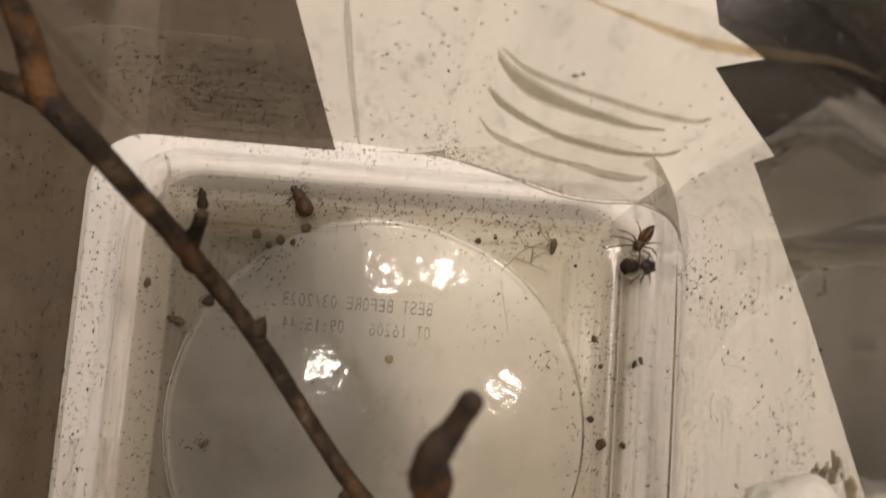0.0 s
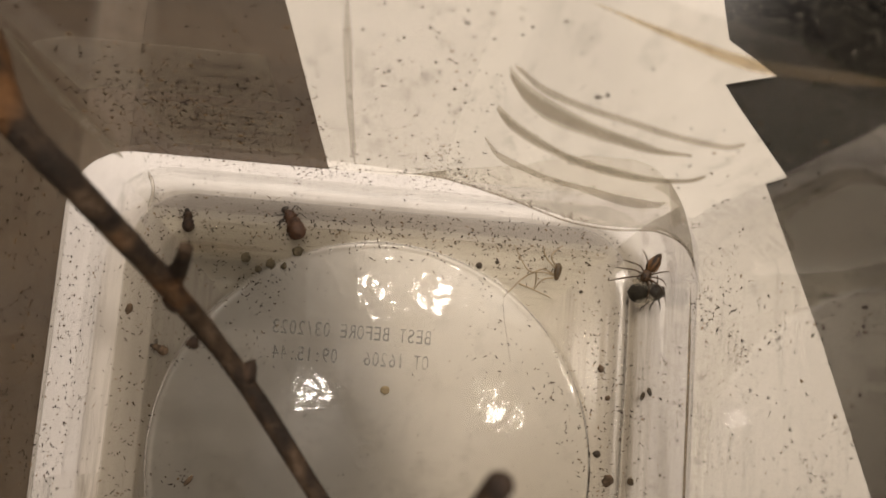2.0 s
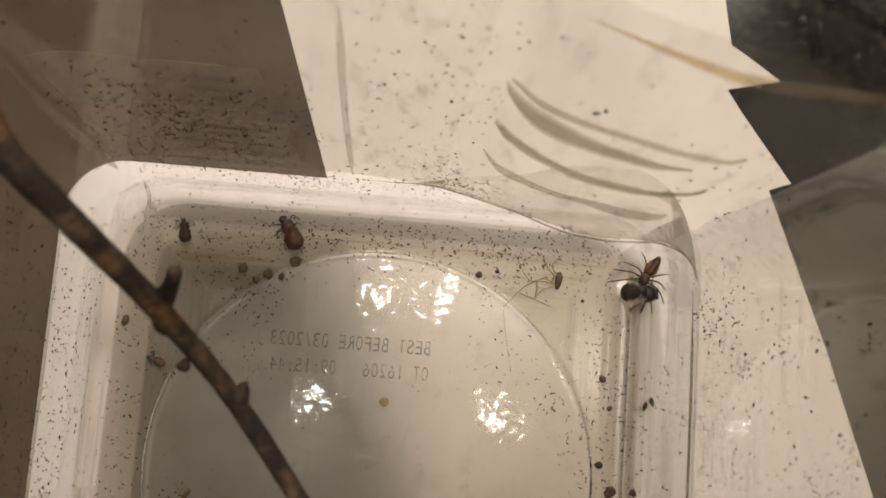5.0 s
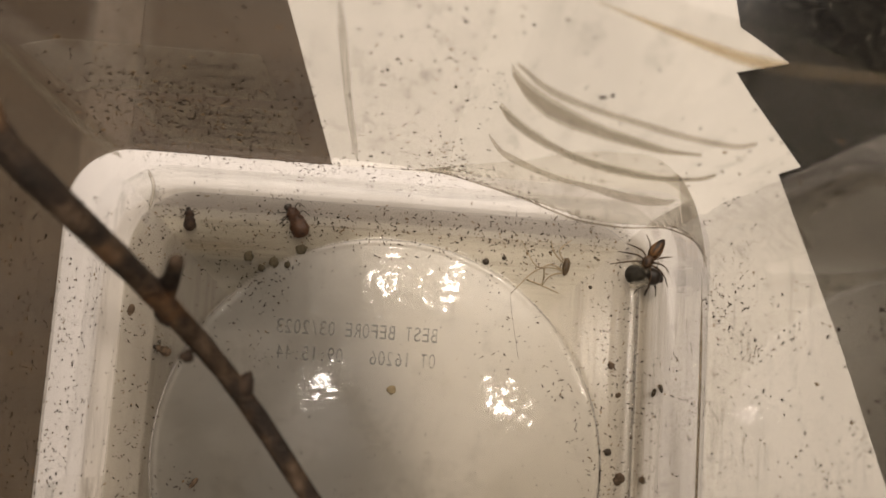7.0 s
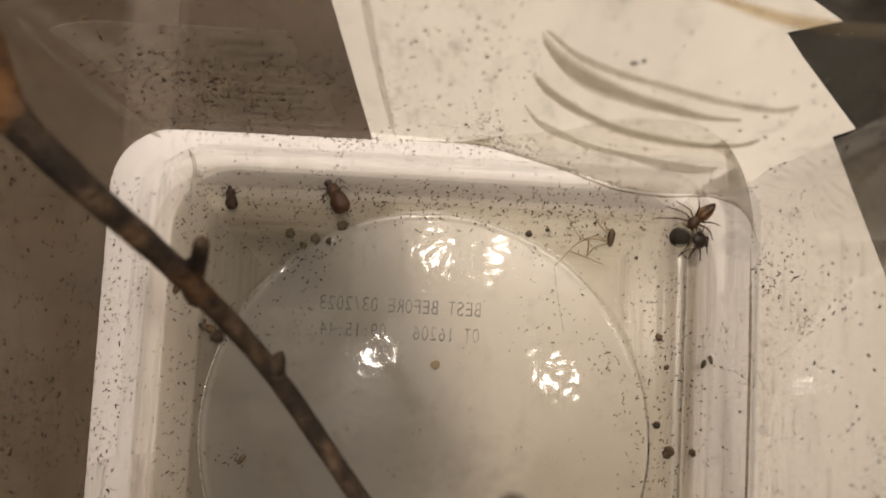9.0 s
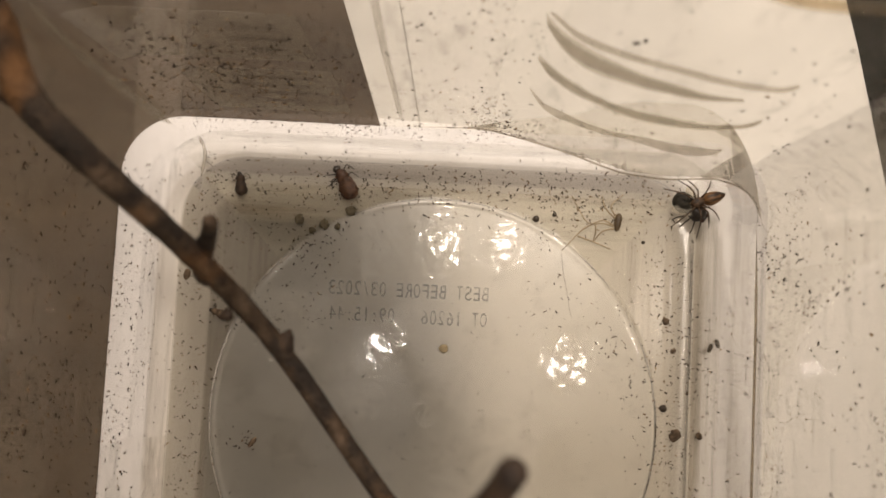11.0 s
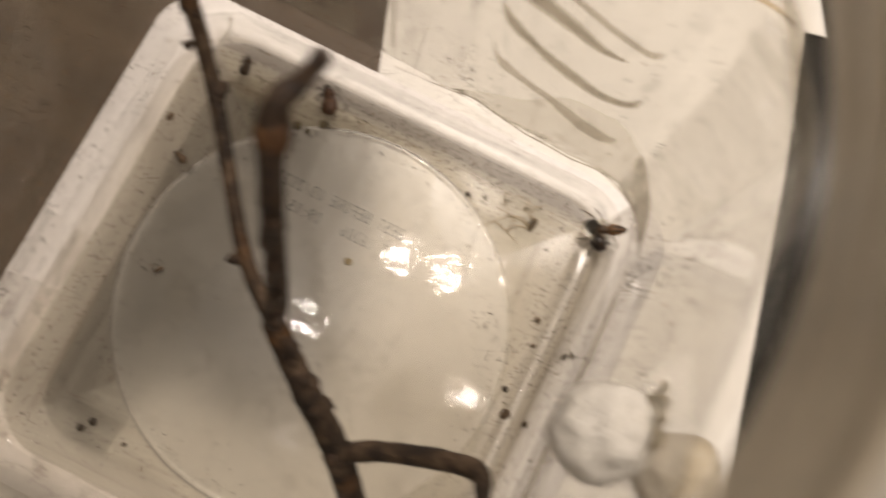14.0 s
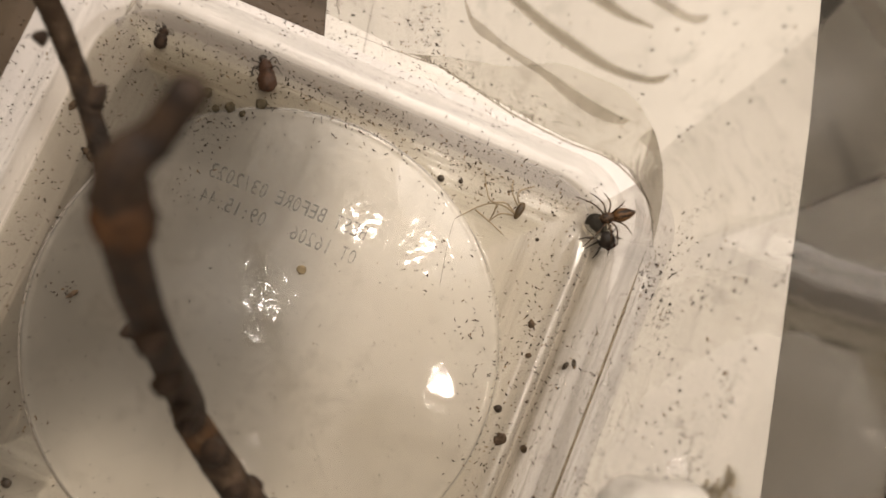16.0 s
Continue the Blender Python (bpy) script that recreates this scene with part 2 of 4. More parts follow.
BASE_PLASTIC = clear("clear_base_plastic", tint=(0.985, 0.98, 0.965), haze=0.055, even=(0.25, 2.0), sheen=3.5, grainy=0.62, haze_colour=(0.84, 0.80, 0.70), grime=0.20, grime_scale=130, rough=0.06, gloss=1.5, relief=0.33, relief_scale=140, patch=32, wear=2.0)
BASE_MILK = clear("milky_base_underside", tint=(0.95, 0.94, 0.92), haze=0.05, milk=0.965, rough=0.25, gloss=0.3, patch=28)
BASE_CLEAR = clear("cloudy_base_edge", tint=(0.95, 0.94, 0.915), haze=0.05, milk=0.64, rough=0.25, gloss=0.2, patch=28)
NECK_PLASTIC = clear("clear_neck_plastic", tint=(0.90, 0.86, 0.78), haze=0.32, haze_colour=(0.70, 0.60, 0.44), milk=0.38, rough=0.2, gloss=0.7, streak=(1, 1, 0.3))
RIB_PLASTIC = clear("clear_rib_plastic", tint=(0.955, 0.945, 0.92), haze=0.09, rough=0.10, gloss=0.8)
# these rib tints stand in for the dark bands the ribs refract
RIB_SHADE = clear("rib_shade_plastic", tint=(0.82, 0.80, 0.765), haze=0.004, haze_colour=(0.5, 0.45, 0.38), rough=0.10, gloss=0.06)
RIB_SOFT_SHADE = clear("broad_rib_shade", tint=(0.86, 0.845, 0.815), haze=0.004, gloss=0.06)
RIB_FAINT = clear("faint_rib_plastic", tint=(0.965, 0.955, 0.94), haze=0.02, gloss=0.3)
STAINED_CREASE = clear("dusty_crease_plastic", tint=(0.74, 0.69, 0.61), haze=0.10, haze_colour=(0.22, 0.17, 0.11), gloss=0.6, patch=400)
RIM_PLASTIC = clear("milky_rim_plastic", tint=(0.92, 0.90, 0.86), milk=0.5, haze=0.5, haze_colour=(0.85, 0.81, 0.73), gloss=1.5, rough=0.15)
CREASE_PLASTIC = clear("dark_outline_plastic", tint=(0.74, 0.71, 0.66), haze=0.02, haze_colour=(0.3, 0.25, 0.2), gloss=0.2)
SEAM_PLASTIC = clear("pale_seam_plastic", tint=(0.98, 0.975, 0.96), haze=0.055, haze_colour=(0.80, 0.74, 0.62), gloss=0.1)
TAN_PLASTIC = clear("tan_highlight_plastic", tint=(0.955, 0.925, 0.87), haze=0.025, haze_colour=(0.55, 0.46, 0.33), gloss=0.1)
PAPER = solid("white_paper", [(0.3, (0.73, 0.71, 0.67)), (0.7, (0.83, 0.81, 0.77))], 18, rough=0.75, fine=900, bump=0.15)
LID_WHITE = solid("milky_heel_ring", [(0.30, (0.73, 0.71, 0.695)), (0.52, (0.77, 0.75, 0.74)), (0.75, (0.80, 0.78, 0.77))], 300, rough=0.35, fine=500, bump=0.08, stretch=(1, 0.05, 1))
BROWN = solid("brown_wood", [(0.3, (0.044, 0.028, 0.015)), (0.6, (0.070, 0.046, 0.025)), (0.8, (0.095, 0.064, 0.037))], 9, rough=0.55, fine=120, bump=0.05, stretch=(1, 8, 1))
TAPE = solid("worn_tape", [(0.3, (0.085, 0.062, 0.042)), (0.7, (0.125, 0.095, 0.066))], 40, rough=0.6, stretch=(1, 0.2, 1))
LABEL = clear("label_film", tint=(0.995, 0.995, 0.99), haze=0.17, even=(0.8, 1.3), haze_colour=(0.90, 0.86, 0.78), gloss=0.05, patch=90)
INK, ink_tree, ink_nodes, ink_links = nodes_of("grey_dotted_ink")
ink_nodes["Principled BSDF"].inputs["Base Color"].default_value = (0.012, 0.012, 0.011, 1)
ink_nodes["Principled BSDF"].inputs["Roughness"].default_value = 1.0
ink_dots = ink_nodes.new("ShaderNodeTexVoronoi")
ink_dots.inputs["Scale"].default_value = 1900
ink_dots.inputs["Randomness"].default_value = 0.25
ink_place = ink_nodes.new("ShaderNodeTexCoord")
ink_links.new(ink_place.outputs["Object"], ink_dots.inputs["Vector"])
ink_gap = ramp(ink_tree, ink_dots.outputs["Distance"], [(0.45, (1.0, 1.0, 1.0)), (0.66, (0.15, 0.15, 0.15))])
ink_see = ink_nodes.new("ShaderNodeBsdfTransparent")
ink_mix = ink_nodes.new("ShaderNodeMixShader")
ink_links.new(ink_gap.outputs["Color"], ink_mix.inputs["Fac"])
ink_links.new(ink_see.outputs["BSDF"], ink_mix.inputs[1])
ink_links.new(ink_nodes["Principled BSDF"].outputs["BSDF"], ink_mix.inputs[2])
ink_links.new(ink_mix.outputs["Shader"], ink_nodes["Material Output"].inputs["Surface"])
BARK = solid("twig_bark", [(0.25, (0.009, 0.006, 0.004)), (0.46, (0.024, 0.015, 0.009)), (0.58, (0.056, 0.035, 0.020)), (0.76, (0.125, 0.085, 0.056))], 230, rough=0.85, fine=750, bump=1.0, depth=0.0010)
def patched(m, scale, lo, hi, colour):
    """Lays larger worn patches of another colour over a surface."""
    t = m.node_tree
    b = t.nodes["Principled BSDF"]
    base = b.inputs["Base Color"].links[0].from_socket
    where = ramp(t, noise_node(t, scale, 3.0).outputs["Fac"], [(lo, (0, 0, 0)), (hi, (0.75, 0.75, 0.75))])
    mix = t.nodes.new("ShaderNodeMix")
    mix.data_type = "RGBA"
    t.links.new(where.outputs["Color"], mix.inputs[0])
    t.links.new(base, mix.inputs[6])
    mix.inputs[7].default_value = (*colour, 1)
    t.links.new(mix.outputs[2], b.inputs["Base Color"])


patched(BARK, 70, 0.56, 0.68, (0.17, 0.078, 0.024))
KNUCKLE = solid("orange_bark", [(0.35, (0.030, 0.014, 0.006)), (0.62, (0.115, 0.052, 0.018))], 260, rough=0.8, fine=900, bump=0.8)
BUD = solid("bud_scales", [(0.3, (0.016, 0.010, 0.007)), (0.7, (0.06, 0.034, 0.018))], 600, rough=0.7, fine=2500, bump=0.8)
FRASS = solid("dry_droppings", [(0.3, (0.02, 0.014, 0.01)), (0.7, (0.06, 0.04, 0.025))], 500, rough=0.9)
island = FRASS.node_tree.nodes.new("ShaderNodeNewGeometry")
tones = ramp(FRASS.node_tree, island.outputs["Random Per Island"], [(0.0, (0.012, 0.0065, 0.0035)), (0.55, (0.036, 0.021, 0.010)), (0.82, (0.090, 0.056, 0.027)), (1.0, (0.20, 0.13, 0.06))])
FRASS.node_tree.links.new(tones.outputs["Color"], FRASS.node_tree.nodes["Principled BSDF"].inputs["Base Color"])
LABEL_INK = clear("label_print", tint=(0.98, 0.977, 0.972), haze=0.010, haze_colour=(0.10, 0.09, 0.07), gloss=0.05)
DARK_SEED = solid("dark_seed", [(0.3, (0.020, 0.014, 0.009)), (0.7, (0.064, 0.046, 0.028))], 900, rough=0.5)
CRUMB = solid("brown_crumb", [(0.3, (0.05, 0.033, 0.022)), (0.7, (0.20, 0.14, 0.09))], 900, rough=0.95, bump=0.8)
PALE_CRUMB = solid("pale_flake", [(0.3, (0.20, 0.155, 0.09)), (0.7, (0.33, 0.27, 0.17))], 900, rough=0.9)
MOULD = solid("grey_mould", [(0.3, (0.07, 0.055, 0.035)), (0.7, (0.20, 0.17, 0.11))], 1500, rough=1.0, bump=1.0)
DARK_CHITIN = solid("dark_chitin", [(0.3, (0.012, 0.009, 0.008)), (0.7, (0.04, 0.03, 0.022))], 900, rough=0.32)
GREEN_CHITIN = solid("green_black_chitin", [(0.3, (0.016, 0.014, 0.010)), (0.7, (0.036, 0.031, 0.022))], 700, rough=0.6, spec=0.2, fine=3000, bump=0.6)
RED_CHITIN = solid("red_brown_chitin", [(0.3, (0.022, 0.010, 0.006)), (0.7, (0.095, 0.042, 0.018))], 500, rough=0.45, bump=0.6)
BROWN_CHITIN = solid("brown_chitin", [(0.3, (0.045, 0.030, 0.015)), (0.7, (0.12, 0.080, 0.038))], 800, rough=0.5)
PALE_CHITIN = solid("pale_shed_skin", [(0.3, (0.20, 0.155, 0.095)), (0.7, (0.36, 0.29, 0.19))], 500, rough=0.5)
SPIDER_LEG = solid("spider_leg", [(0.42, (0.025, 0.015, 0.009)), (0.62, (0.12, 0.068, 0.034))], 900, rough=0.55)
SPIDER_ABDOMEN = solid("spider_abdomen", [(0.42, (0.025, 0.014, 0.008)), (0.53, (0.15, 0.075, 0.028)), (0.75, (0.28, 0.15, 0.065))], 900, rough=0.5, stretch=(0.25, 1, 1))
EYE_RED = solid("fly_eye", [(0.3, (0.025, 0.010, 0.008)), (0.7, (0.045, 0.016, 0.012))], 1500, rough=0.35)
WING = clear("fly_wing", tint=(0.93, 0.91, 0.86), haze=0.10, gloss=0.25, patch=900)
OLIVE = solid("olive_mould", [(0.3, (0.42, 0.37, 0.27)), (0.7, (0.62, 0.56, 0.44))], 700, rough=0.95, bump=0.8)
SOILED_COTTON = solid("soiled_cotton", [(0.3, (0.36, 0.31, 0.23)), (0.7, (0.52, 0.46, 0.36))], 150, rough=1.0, fine=1500, bump=0.4)
COTTON = solid("cotton_wool", [(0.3, (0.70, 0.68, 0.64)), (0.7, (0.85, 0.83, 0.80))], 120, rough=1.0, fine=1800, bump=0.5, depth=0.0005)


def granite():
    m, t, n, l = nodes_of("speckled_granite")
    b = n["Principled BSDF"]
    a = noise_node(t, 420, 6.0, 0.8)
    grains = ramp(t, a.outputs["Fac"], [(0.30, (0.003, 0.003, 0.003)), (0.50, (0.007, 0.0065, 0.006)), (0.60, (0.03, 0.028, 0.024)), (0.70, (0.15, 0.14, 0.115))])
    l.new(grains.outputs["Color"], b.inputs["Base Color"])
    b.inputs["Roughness"].default_value = 0.18
    b.inputs["Specular IOR Level"].default_value = 0.03
    return m


GRANITE = granite()
PLASTER = solid("room_plaster", [(0.3, (0.68, 0.65, 0.60)), (0.7, (0.74, 0.71, 0.66))], 3, rough=0.9)


def glow(name, colour, strength):
    m, t, n, l = nodes_of(name)
    b = n["Principled BSDF"]
    b.inputs["Base Color"].default_value = (0.8, 0.8, 0.8, 1)
    b.inputs["Emission Color"].default_value = (*colour, 1)
    b.inputs["Emission Strength"].default_value = strength
    return m


BULB = glow("lit_bulb", LAMP_COLOUR, 20.0)
CHROME = solid("lamp_ring_metal", [(0.3, (0.55, 0.55, 0.55)), (0.7, (0.65, 0.65, 0.65))], 20, rough=0.3, metal=1.0)

# ---- the room ----------------------------------------------------------
TABLE = -0.012


def box_mesh(x0, y0, z0, x1, y1, z1):
    v = [(x, y, z) for z in (z0, z1) for x, y in ((x0, y0), (x1, y0), (x1, y1), (x0, y1))]
    return v, [(3, 2, 1, 0), (4, 5, 6, 7), (0, 1, 5, 4), (1, 2, 6, 5), (2, 3, 7, 6), (3, 0, 4, 7)]


def setting(name, box, material, label, category):
    return tagged(part(name, mesh_of(name, *box_mesh(*box), smooth=False), material), label, category, kind="structure")


setting("countertop", (-1.4, -0.32, TABLE - 0.04, 1.4, 1.60, TABLE), GRANITE, "dark speckled polished granite worktop under the jar", "countertop")
setting("floor", (-2, -2.2, -0.95, 2, 1.60, -0.90), PLASTER, "plain room floor below the worktop", "floor")
setting("wall_north", (-2, 1.60, -0.90, 2, 1.70, CEILING), PLASTER, "plain warm plaster wall behind the worktop", "wall")
setting("wall_south", (-2, -2.3, -0.90, 2, -2.2, CEILING), PLASTER, "plain warm plaster wall of the room", "wall")
setting("wall_west", (-2.1, -2.2, -0.90, -2, 1.60, CEILING), PLASTER, "plain warm plaster wall of the room", "wall")
setting("wall_east", (2, -2.2, -0.90, 2.1, 1.60, CEILING), PLASTER, "plain warm plaster wall of the room", "wall")
setting("ceiling", (-2, -2.2, CEILING, 2, 1.60, CEILING + 0.1), PLASTER, "plain pale ceiling with small round spotlights", "ceiling")


def spotlight(x, y, watts):
    thing = tagged(empty("ceiling_spotlight", (x, y, CEILING)), "small round lit ceiling spotlight with a metal ring", "lamp", "ceiling spotlights")
    ring = [(0.034, -0.001), (0.046, -0.001), (0.047, -0.006), (0.042, -0.010), (0.034, -0.008)]
    verts, faces, n = [], [], 40
    for r, z in ring:
        verts += [(r * math.cos(2 * math.pi * k / n), r * math.sin(2 * math.pi * k / n), z) for k in range(n)]
    for i in range(len(ring)):
        for k in range(n):
            faces.append((i * n + k, i * n + (k + 1) % n, (i + 1) % len(ring) * n + (k + 1) % n, (i + 1) % len(ring) * n + k))
    part("ring", mesh_of("ring", verts, faces), CHROME, thing)
    disc = [(0.033 * math.cos(2 * math.pi * k / n), 0.033 * math.sin(2 * math.pi * k / n)) for k in range(n)]
    part("bulb", mesh_of("bulb", *slab(disc, -0.006, -0.002), smooth=False), BULB, thing, "glowing warm bulb face")
    lamp = bpy.data.lights.new("spot_beam", "AREA")
    lamp.shape, lamp.size, lamp.energy, lamp.color = "DISK", 0.066, watts, LAMP_COLOUR
    beam = new("spot_beam", lamp)
    beam.location = (x, y, CEILING - 0.012)
    return thing


for x, y, watts in LAMPS:
    spotlight(x, y, watts)

# ---- sheets under the jar ----------------------------------------------
def flat_sheet(name, outline, z0, z1, material, label, category):
    return tagged(part(name, mesh_of(name, *slab(outline, z0, z1), smooth=False), material), label, category)


# the far edge of the sheet is torn into shallow points
TURN = Vector((0.108, 0.020, 0))
sheet_outline = [(0.121, -0.014), (0.107, 0.025), (0.0985, 0.0460), (0.0892, 0.0690), (0.0955, 0.0715), (0.0866, 0.0830), (0.0808, 0.0905), (0.0765, 0.0968), (0.0915, 0.1008), (0.0845, 0.1055), (0.0772, 0.1100), (0.0758, 0.1180), (0.060, 0.215),
                 (-0.150, 0.215), (-0.080, 0.0480), (-0.0275, 0.0480), (0.0975, -0.305), (0.2255, -0.305)]
paper = flat_sheet("paper_sheet", [(x - TURN[0], y - TURN[1]) for x, y in sheet_outline], TABLE + 0.0012, TABLE + 0.0019, PAPER, "white paper sheet with a torn edge on the dark worktop", "paper")
paper.location = TURN
flat_sheet("paper_sheet", [(-0.160, -0.260), (0.045, -0.260), (0.020, -0.048), (-0.048, -0.048), (-0.052, -0.089), (-0.160, -0.089)], TABLE + 0.0002, TABLE + 0.0009, PAPER, "white paper sheet in front of the jar on the worktop", "paper")
flat_sheet("paper_sheet", [(-0.0290, 0.046), (0.030, 0.046), (0.030, 0.205), (-0.085, 0.205)], TABLE + 0.0002, TABLE + 0.0009, PAPER, "white paper sheet lying under the torn one", "paper")
flat_sheet("wooden_board", [(-0.40, -0.087), (-0.0955, -0.087), (-0.0955, 0.036), (-0.0242, 0.036), (-0.0333, 0.0625), (-0.0485, 0.1055), (-0.085, 0.210), (-0.085, 0.30), (-0.40, 0.30)], TABLE + 0.0021, TABLE + 0.0031, BROWN, "brown wooden board on the worktop behind the jar", "board")
flat_sheet("tape_strip", [(-0.0985, 0.042), (-0.0862, 0.042), (-0.0862, 0.30), (-0.0985, 0.30)], TABLE + 0.0033, TABLE + 0.0035, TAPE, "pale worn strip of tape on the brown board", "tape")

# ---- the jar -----------------------------------------------------------
CX, CY = -0.0160, -0.0155
NECK_R = 0.0577
LEVELS = (  # height, half width, corner radius
    (0.0000, 0.0655, 0.016), (0.0008, 0.0672, 0.016), (0.0030, 0.0692, 0.016), (0.0065, 0.0706, 0.016), (0.0110, 0.0714, 0.016), (0.0200, 0.0718, 0.016),
    (0.1250, 0.0718, 0.022), (0.1380, 0.0712, 0.026), (0.1500, 0.0695, 0.034), (0.1620, 0.0668, 0.044), (0.1740, 0.0635, 0.054), (0.1850, 0.0606, 0.0590),
    (0.1930, 0.0586, 0.0586), (0.1980, 0.0577, 0.0577))


def section(z):
    hs = [a[0] for a in LEVELS]
    return float(np.interp(z, hs, [a[1] for a in LEVELS])), float(np.interp(z, hs, [a[2] for a in LEVELS]))


def square_radius(angle, half, r):
    c, s = abs(math.cos(angle)), abs(math.sin(angle))
    r = min(r, half)
    k = half - r
    if max(c, s) and min(c, s) / max(c, s) * half <= k:
        return half / max(c, s)
    b = k * (c + s)
    return b + math.sqrt(max(b * b - (2 * k * k - r * r), 0))


LIP_X = (-0.030, -0.012, -0.001, 0.006, 0.0116, 0.0163, 0.0205, 0.028, 0.034, 0.039, 0.046, 0.0512, 0.056)
LIP_Z = (0.0215, 0.0250, 0.0370, 0.0425, 0.0465, 0.0540, 0.0605, 0.0620, 0.0618, 0.0575, 0.0490, 0.0420, 0.0350)
LIP_DEPTH = (0.0, 0.0008, 0.0045, 0.0077, 0.0100, 0.0130, 0.0155, 0.0162, 0.0160, 0.0152, 0.0140, 0.0128, 0.0120)


def lip_height(x):
    return float(np.interp(x, LIP_X, LIP_Z))


def grip(x, z):
    """How far the hand grip in the back wall is pressed in: deepest along its lower lip."""
    low, deep = lip_height(x), float(np.interp(x, LIP_X, LIP_DEPTH))
    u, v = (x - 0.034) / 0.034, (max(z, 0.078) - 0.100) / 0.062
    q = 1.7 * max(0.0, 1 - u * u) * max(0.0, 1 - v * v)
    hollow = 0.0130 * (q / (1 + q ** 4) ** 0.25) ** 0.8
    if z >= 0.078:
        return hollow
    if z >= low:
        f = (z - low) / (0.078 - low)
        return deep + (hollow - deep) * f * f * (3 - 2 * f)
    f = max(0.0, 1 - (low - z) / 0.0075)
    return deep * f * f * (3 - 2 * f)


def wall_point(angle, z, out=0.0):
    half, r = section(z)
    rad = square_radius(angle, half + out, r + out)
    x, y = CX + rad * math.cos(angle), CY + rad * math.sin(angle)
    if y > 0.020 and 0.012 < z < 0.17:
        w = min(1.0, (y - 0.020) / 0.030)
        y -= grip(x, z) * w * w * (3 - 2 * w)
    return Vector((x, y, z))


def back_wall(x, z, out=0.0):
    half, r = section(z)
    y = CY + half + out
    over = abs(x - CX) - (half - r)
    if over > 0:
        y = CY + half - r + math.sqrt(max((r + out) ** 2 - over * over, 0))
    return Vector((x, y - (grip(x, z) if 0.012 < z < 0.17 else 0), z))


def floor_height(x, y):
    """The pushed-up base: a ring, a low dome in it and the moulding pip."""
    d = math.hypot(x + 0.0150, y + 0.0145)
    z = 0.0
    if d < 0.055:
        z = 0.0006 + 0.0032 * (1 - (d / 0.055) ** 2)
    elif d < 0.0562:
        z = 0.0006 * (0.0562 - d) / 0.0012
    z += 0.00028 * math.exp(-((d - 0.0555) / 0.0007) ** 2)
    # a moulded bead runs along three sides of the square foot
    m, o = max(abs(x - CX), abs(y - CY)), min(abs(x - CX), abs(y - CY))
    if m > 0.058:
        side = (0.0015 if x > CX else 0.0003) if abs(x - CX) > abs(y - CY) else (0.0004 if y < CY else 0.0)
        z += side * math.exp(-((m - (0.0630 if x - CX > 0.040 else 0.0652)) / 0.0023) ** 2) * min(1.0, max(0.0, (0.056 - o) / 0.010))
    p = math.hypot(x + 0.0164, y + 0.0130)
    z += 0.00005 * math.exp(-((p - 0.0030) / 0.0006) ** 2)
    return z


ROUND = 400
jar = tagged(empty("plastic_jar", (CX, CY, 0)), "large square clear plastic jar with hand grip, dusty and speckled inside", "jar")
jar_at = Matrix.Translation((-CX, -CY, 0))


def loft(rings, closed_ends=False):
    n = len(rings[0])
    verts = [jar_at @ v for ring in rings for v in ring]
    faces = [(i * n + k, i * n + (k + 1) % n, (i + 1) * n + (k + 1) % n, (i + 1) * n + k) for i in range(len(rings) - 1) for k in range(n)]
    return verts, faces


HEIGHTS = [0.0, 0.0008, 0.003, 0.0065, 0.011, 0.0145] + list(np.arange(0.018, 0.0675, 0.0015)) + list(np.arange(0.068, 0.1981, 0.004)) + [0.1985]


def body_mesh():
    angles = [2 * math.pi * k / ROUND for k in range(ROUND)]
    inner = [[wall_point(a, z) for a in angles] for z in HEIGHTS]
    outer = [[wall_point(a, z, 0.0010) for a in angles] for z in HEIGHTS]
    v, f = loft(outer)
    # the pressed-in grip is a single skin
    f = [q for q in f if not (0.012 < v[q[0]][0] < 0.090 and v[q[0]][1] > 0.040 and 0.014 < v[q[0]][2] < 0.165)]
    return join(loft(inner), (v, f))


def base_mesh(drop):
    rings = []
    for i in range(1, 241):
        f = i / 240
        ring = []
        for k in range(ROUND):
            a = 2 * math.pi * k / ROUND
            r = f * ((1 - f) * 0.0655 + f * square_radius(a, 0.0655, 0.016))
            x, y = CX + r * math.cos(a), CY + r * math.sin(a)
            ring.append(Vector((x, y, floor_height(x, y) - drop)))
        rings.append(ring)
    v, fc = loft(rings)
    v.append(jar_at @ Vector((CX, CY, floor_height(CX, CY) - drop)))
    fc += [((k + 1) % ROUND, k, len(v) - 1) for k in range(ROUND)]
    return v, fc


def neck_mesh():
    profile = [(NECK_R + 0.0012, 0.1980), (NECK_R + 0.0035, 0.2000)]
    for i in range(30):
        z = 0.2010 + 0.017 * i / 29
        profile.append((NECK_R + 0.0022 + 0.0013 * max(0.0, math.sin(z * 2 * math.pi / 0.0052)) ** 2, z))
    profile += [(NECK_R + 0.0024, 0.2195), (NECK_R + 0.0016, 0.2210), (NECK_R + 0.0004, 0.2213), (NECK_R - 0.0004, 0.2200)]
    for i in range(30):
        z = 0.2190 - 0.020 * i / 29
        profile.append((NECK_R + 0.0008 * max(0.0, math.sin(z * 2 * math.pi / 0.0052)) ** 2, z))
    rings = [[Vector((CX + r * math.cos(2 * math.pi * k / 200), CY + r * math.sin(2 * math.pi * k / 200), z)) for k in range(200)] for r, z in profile]
    return loft(rings)


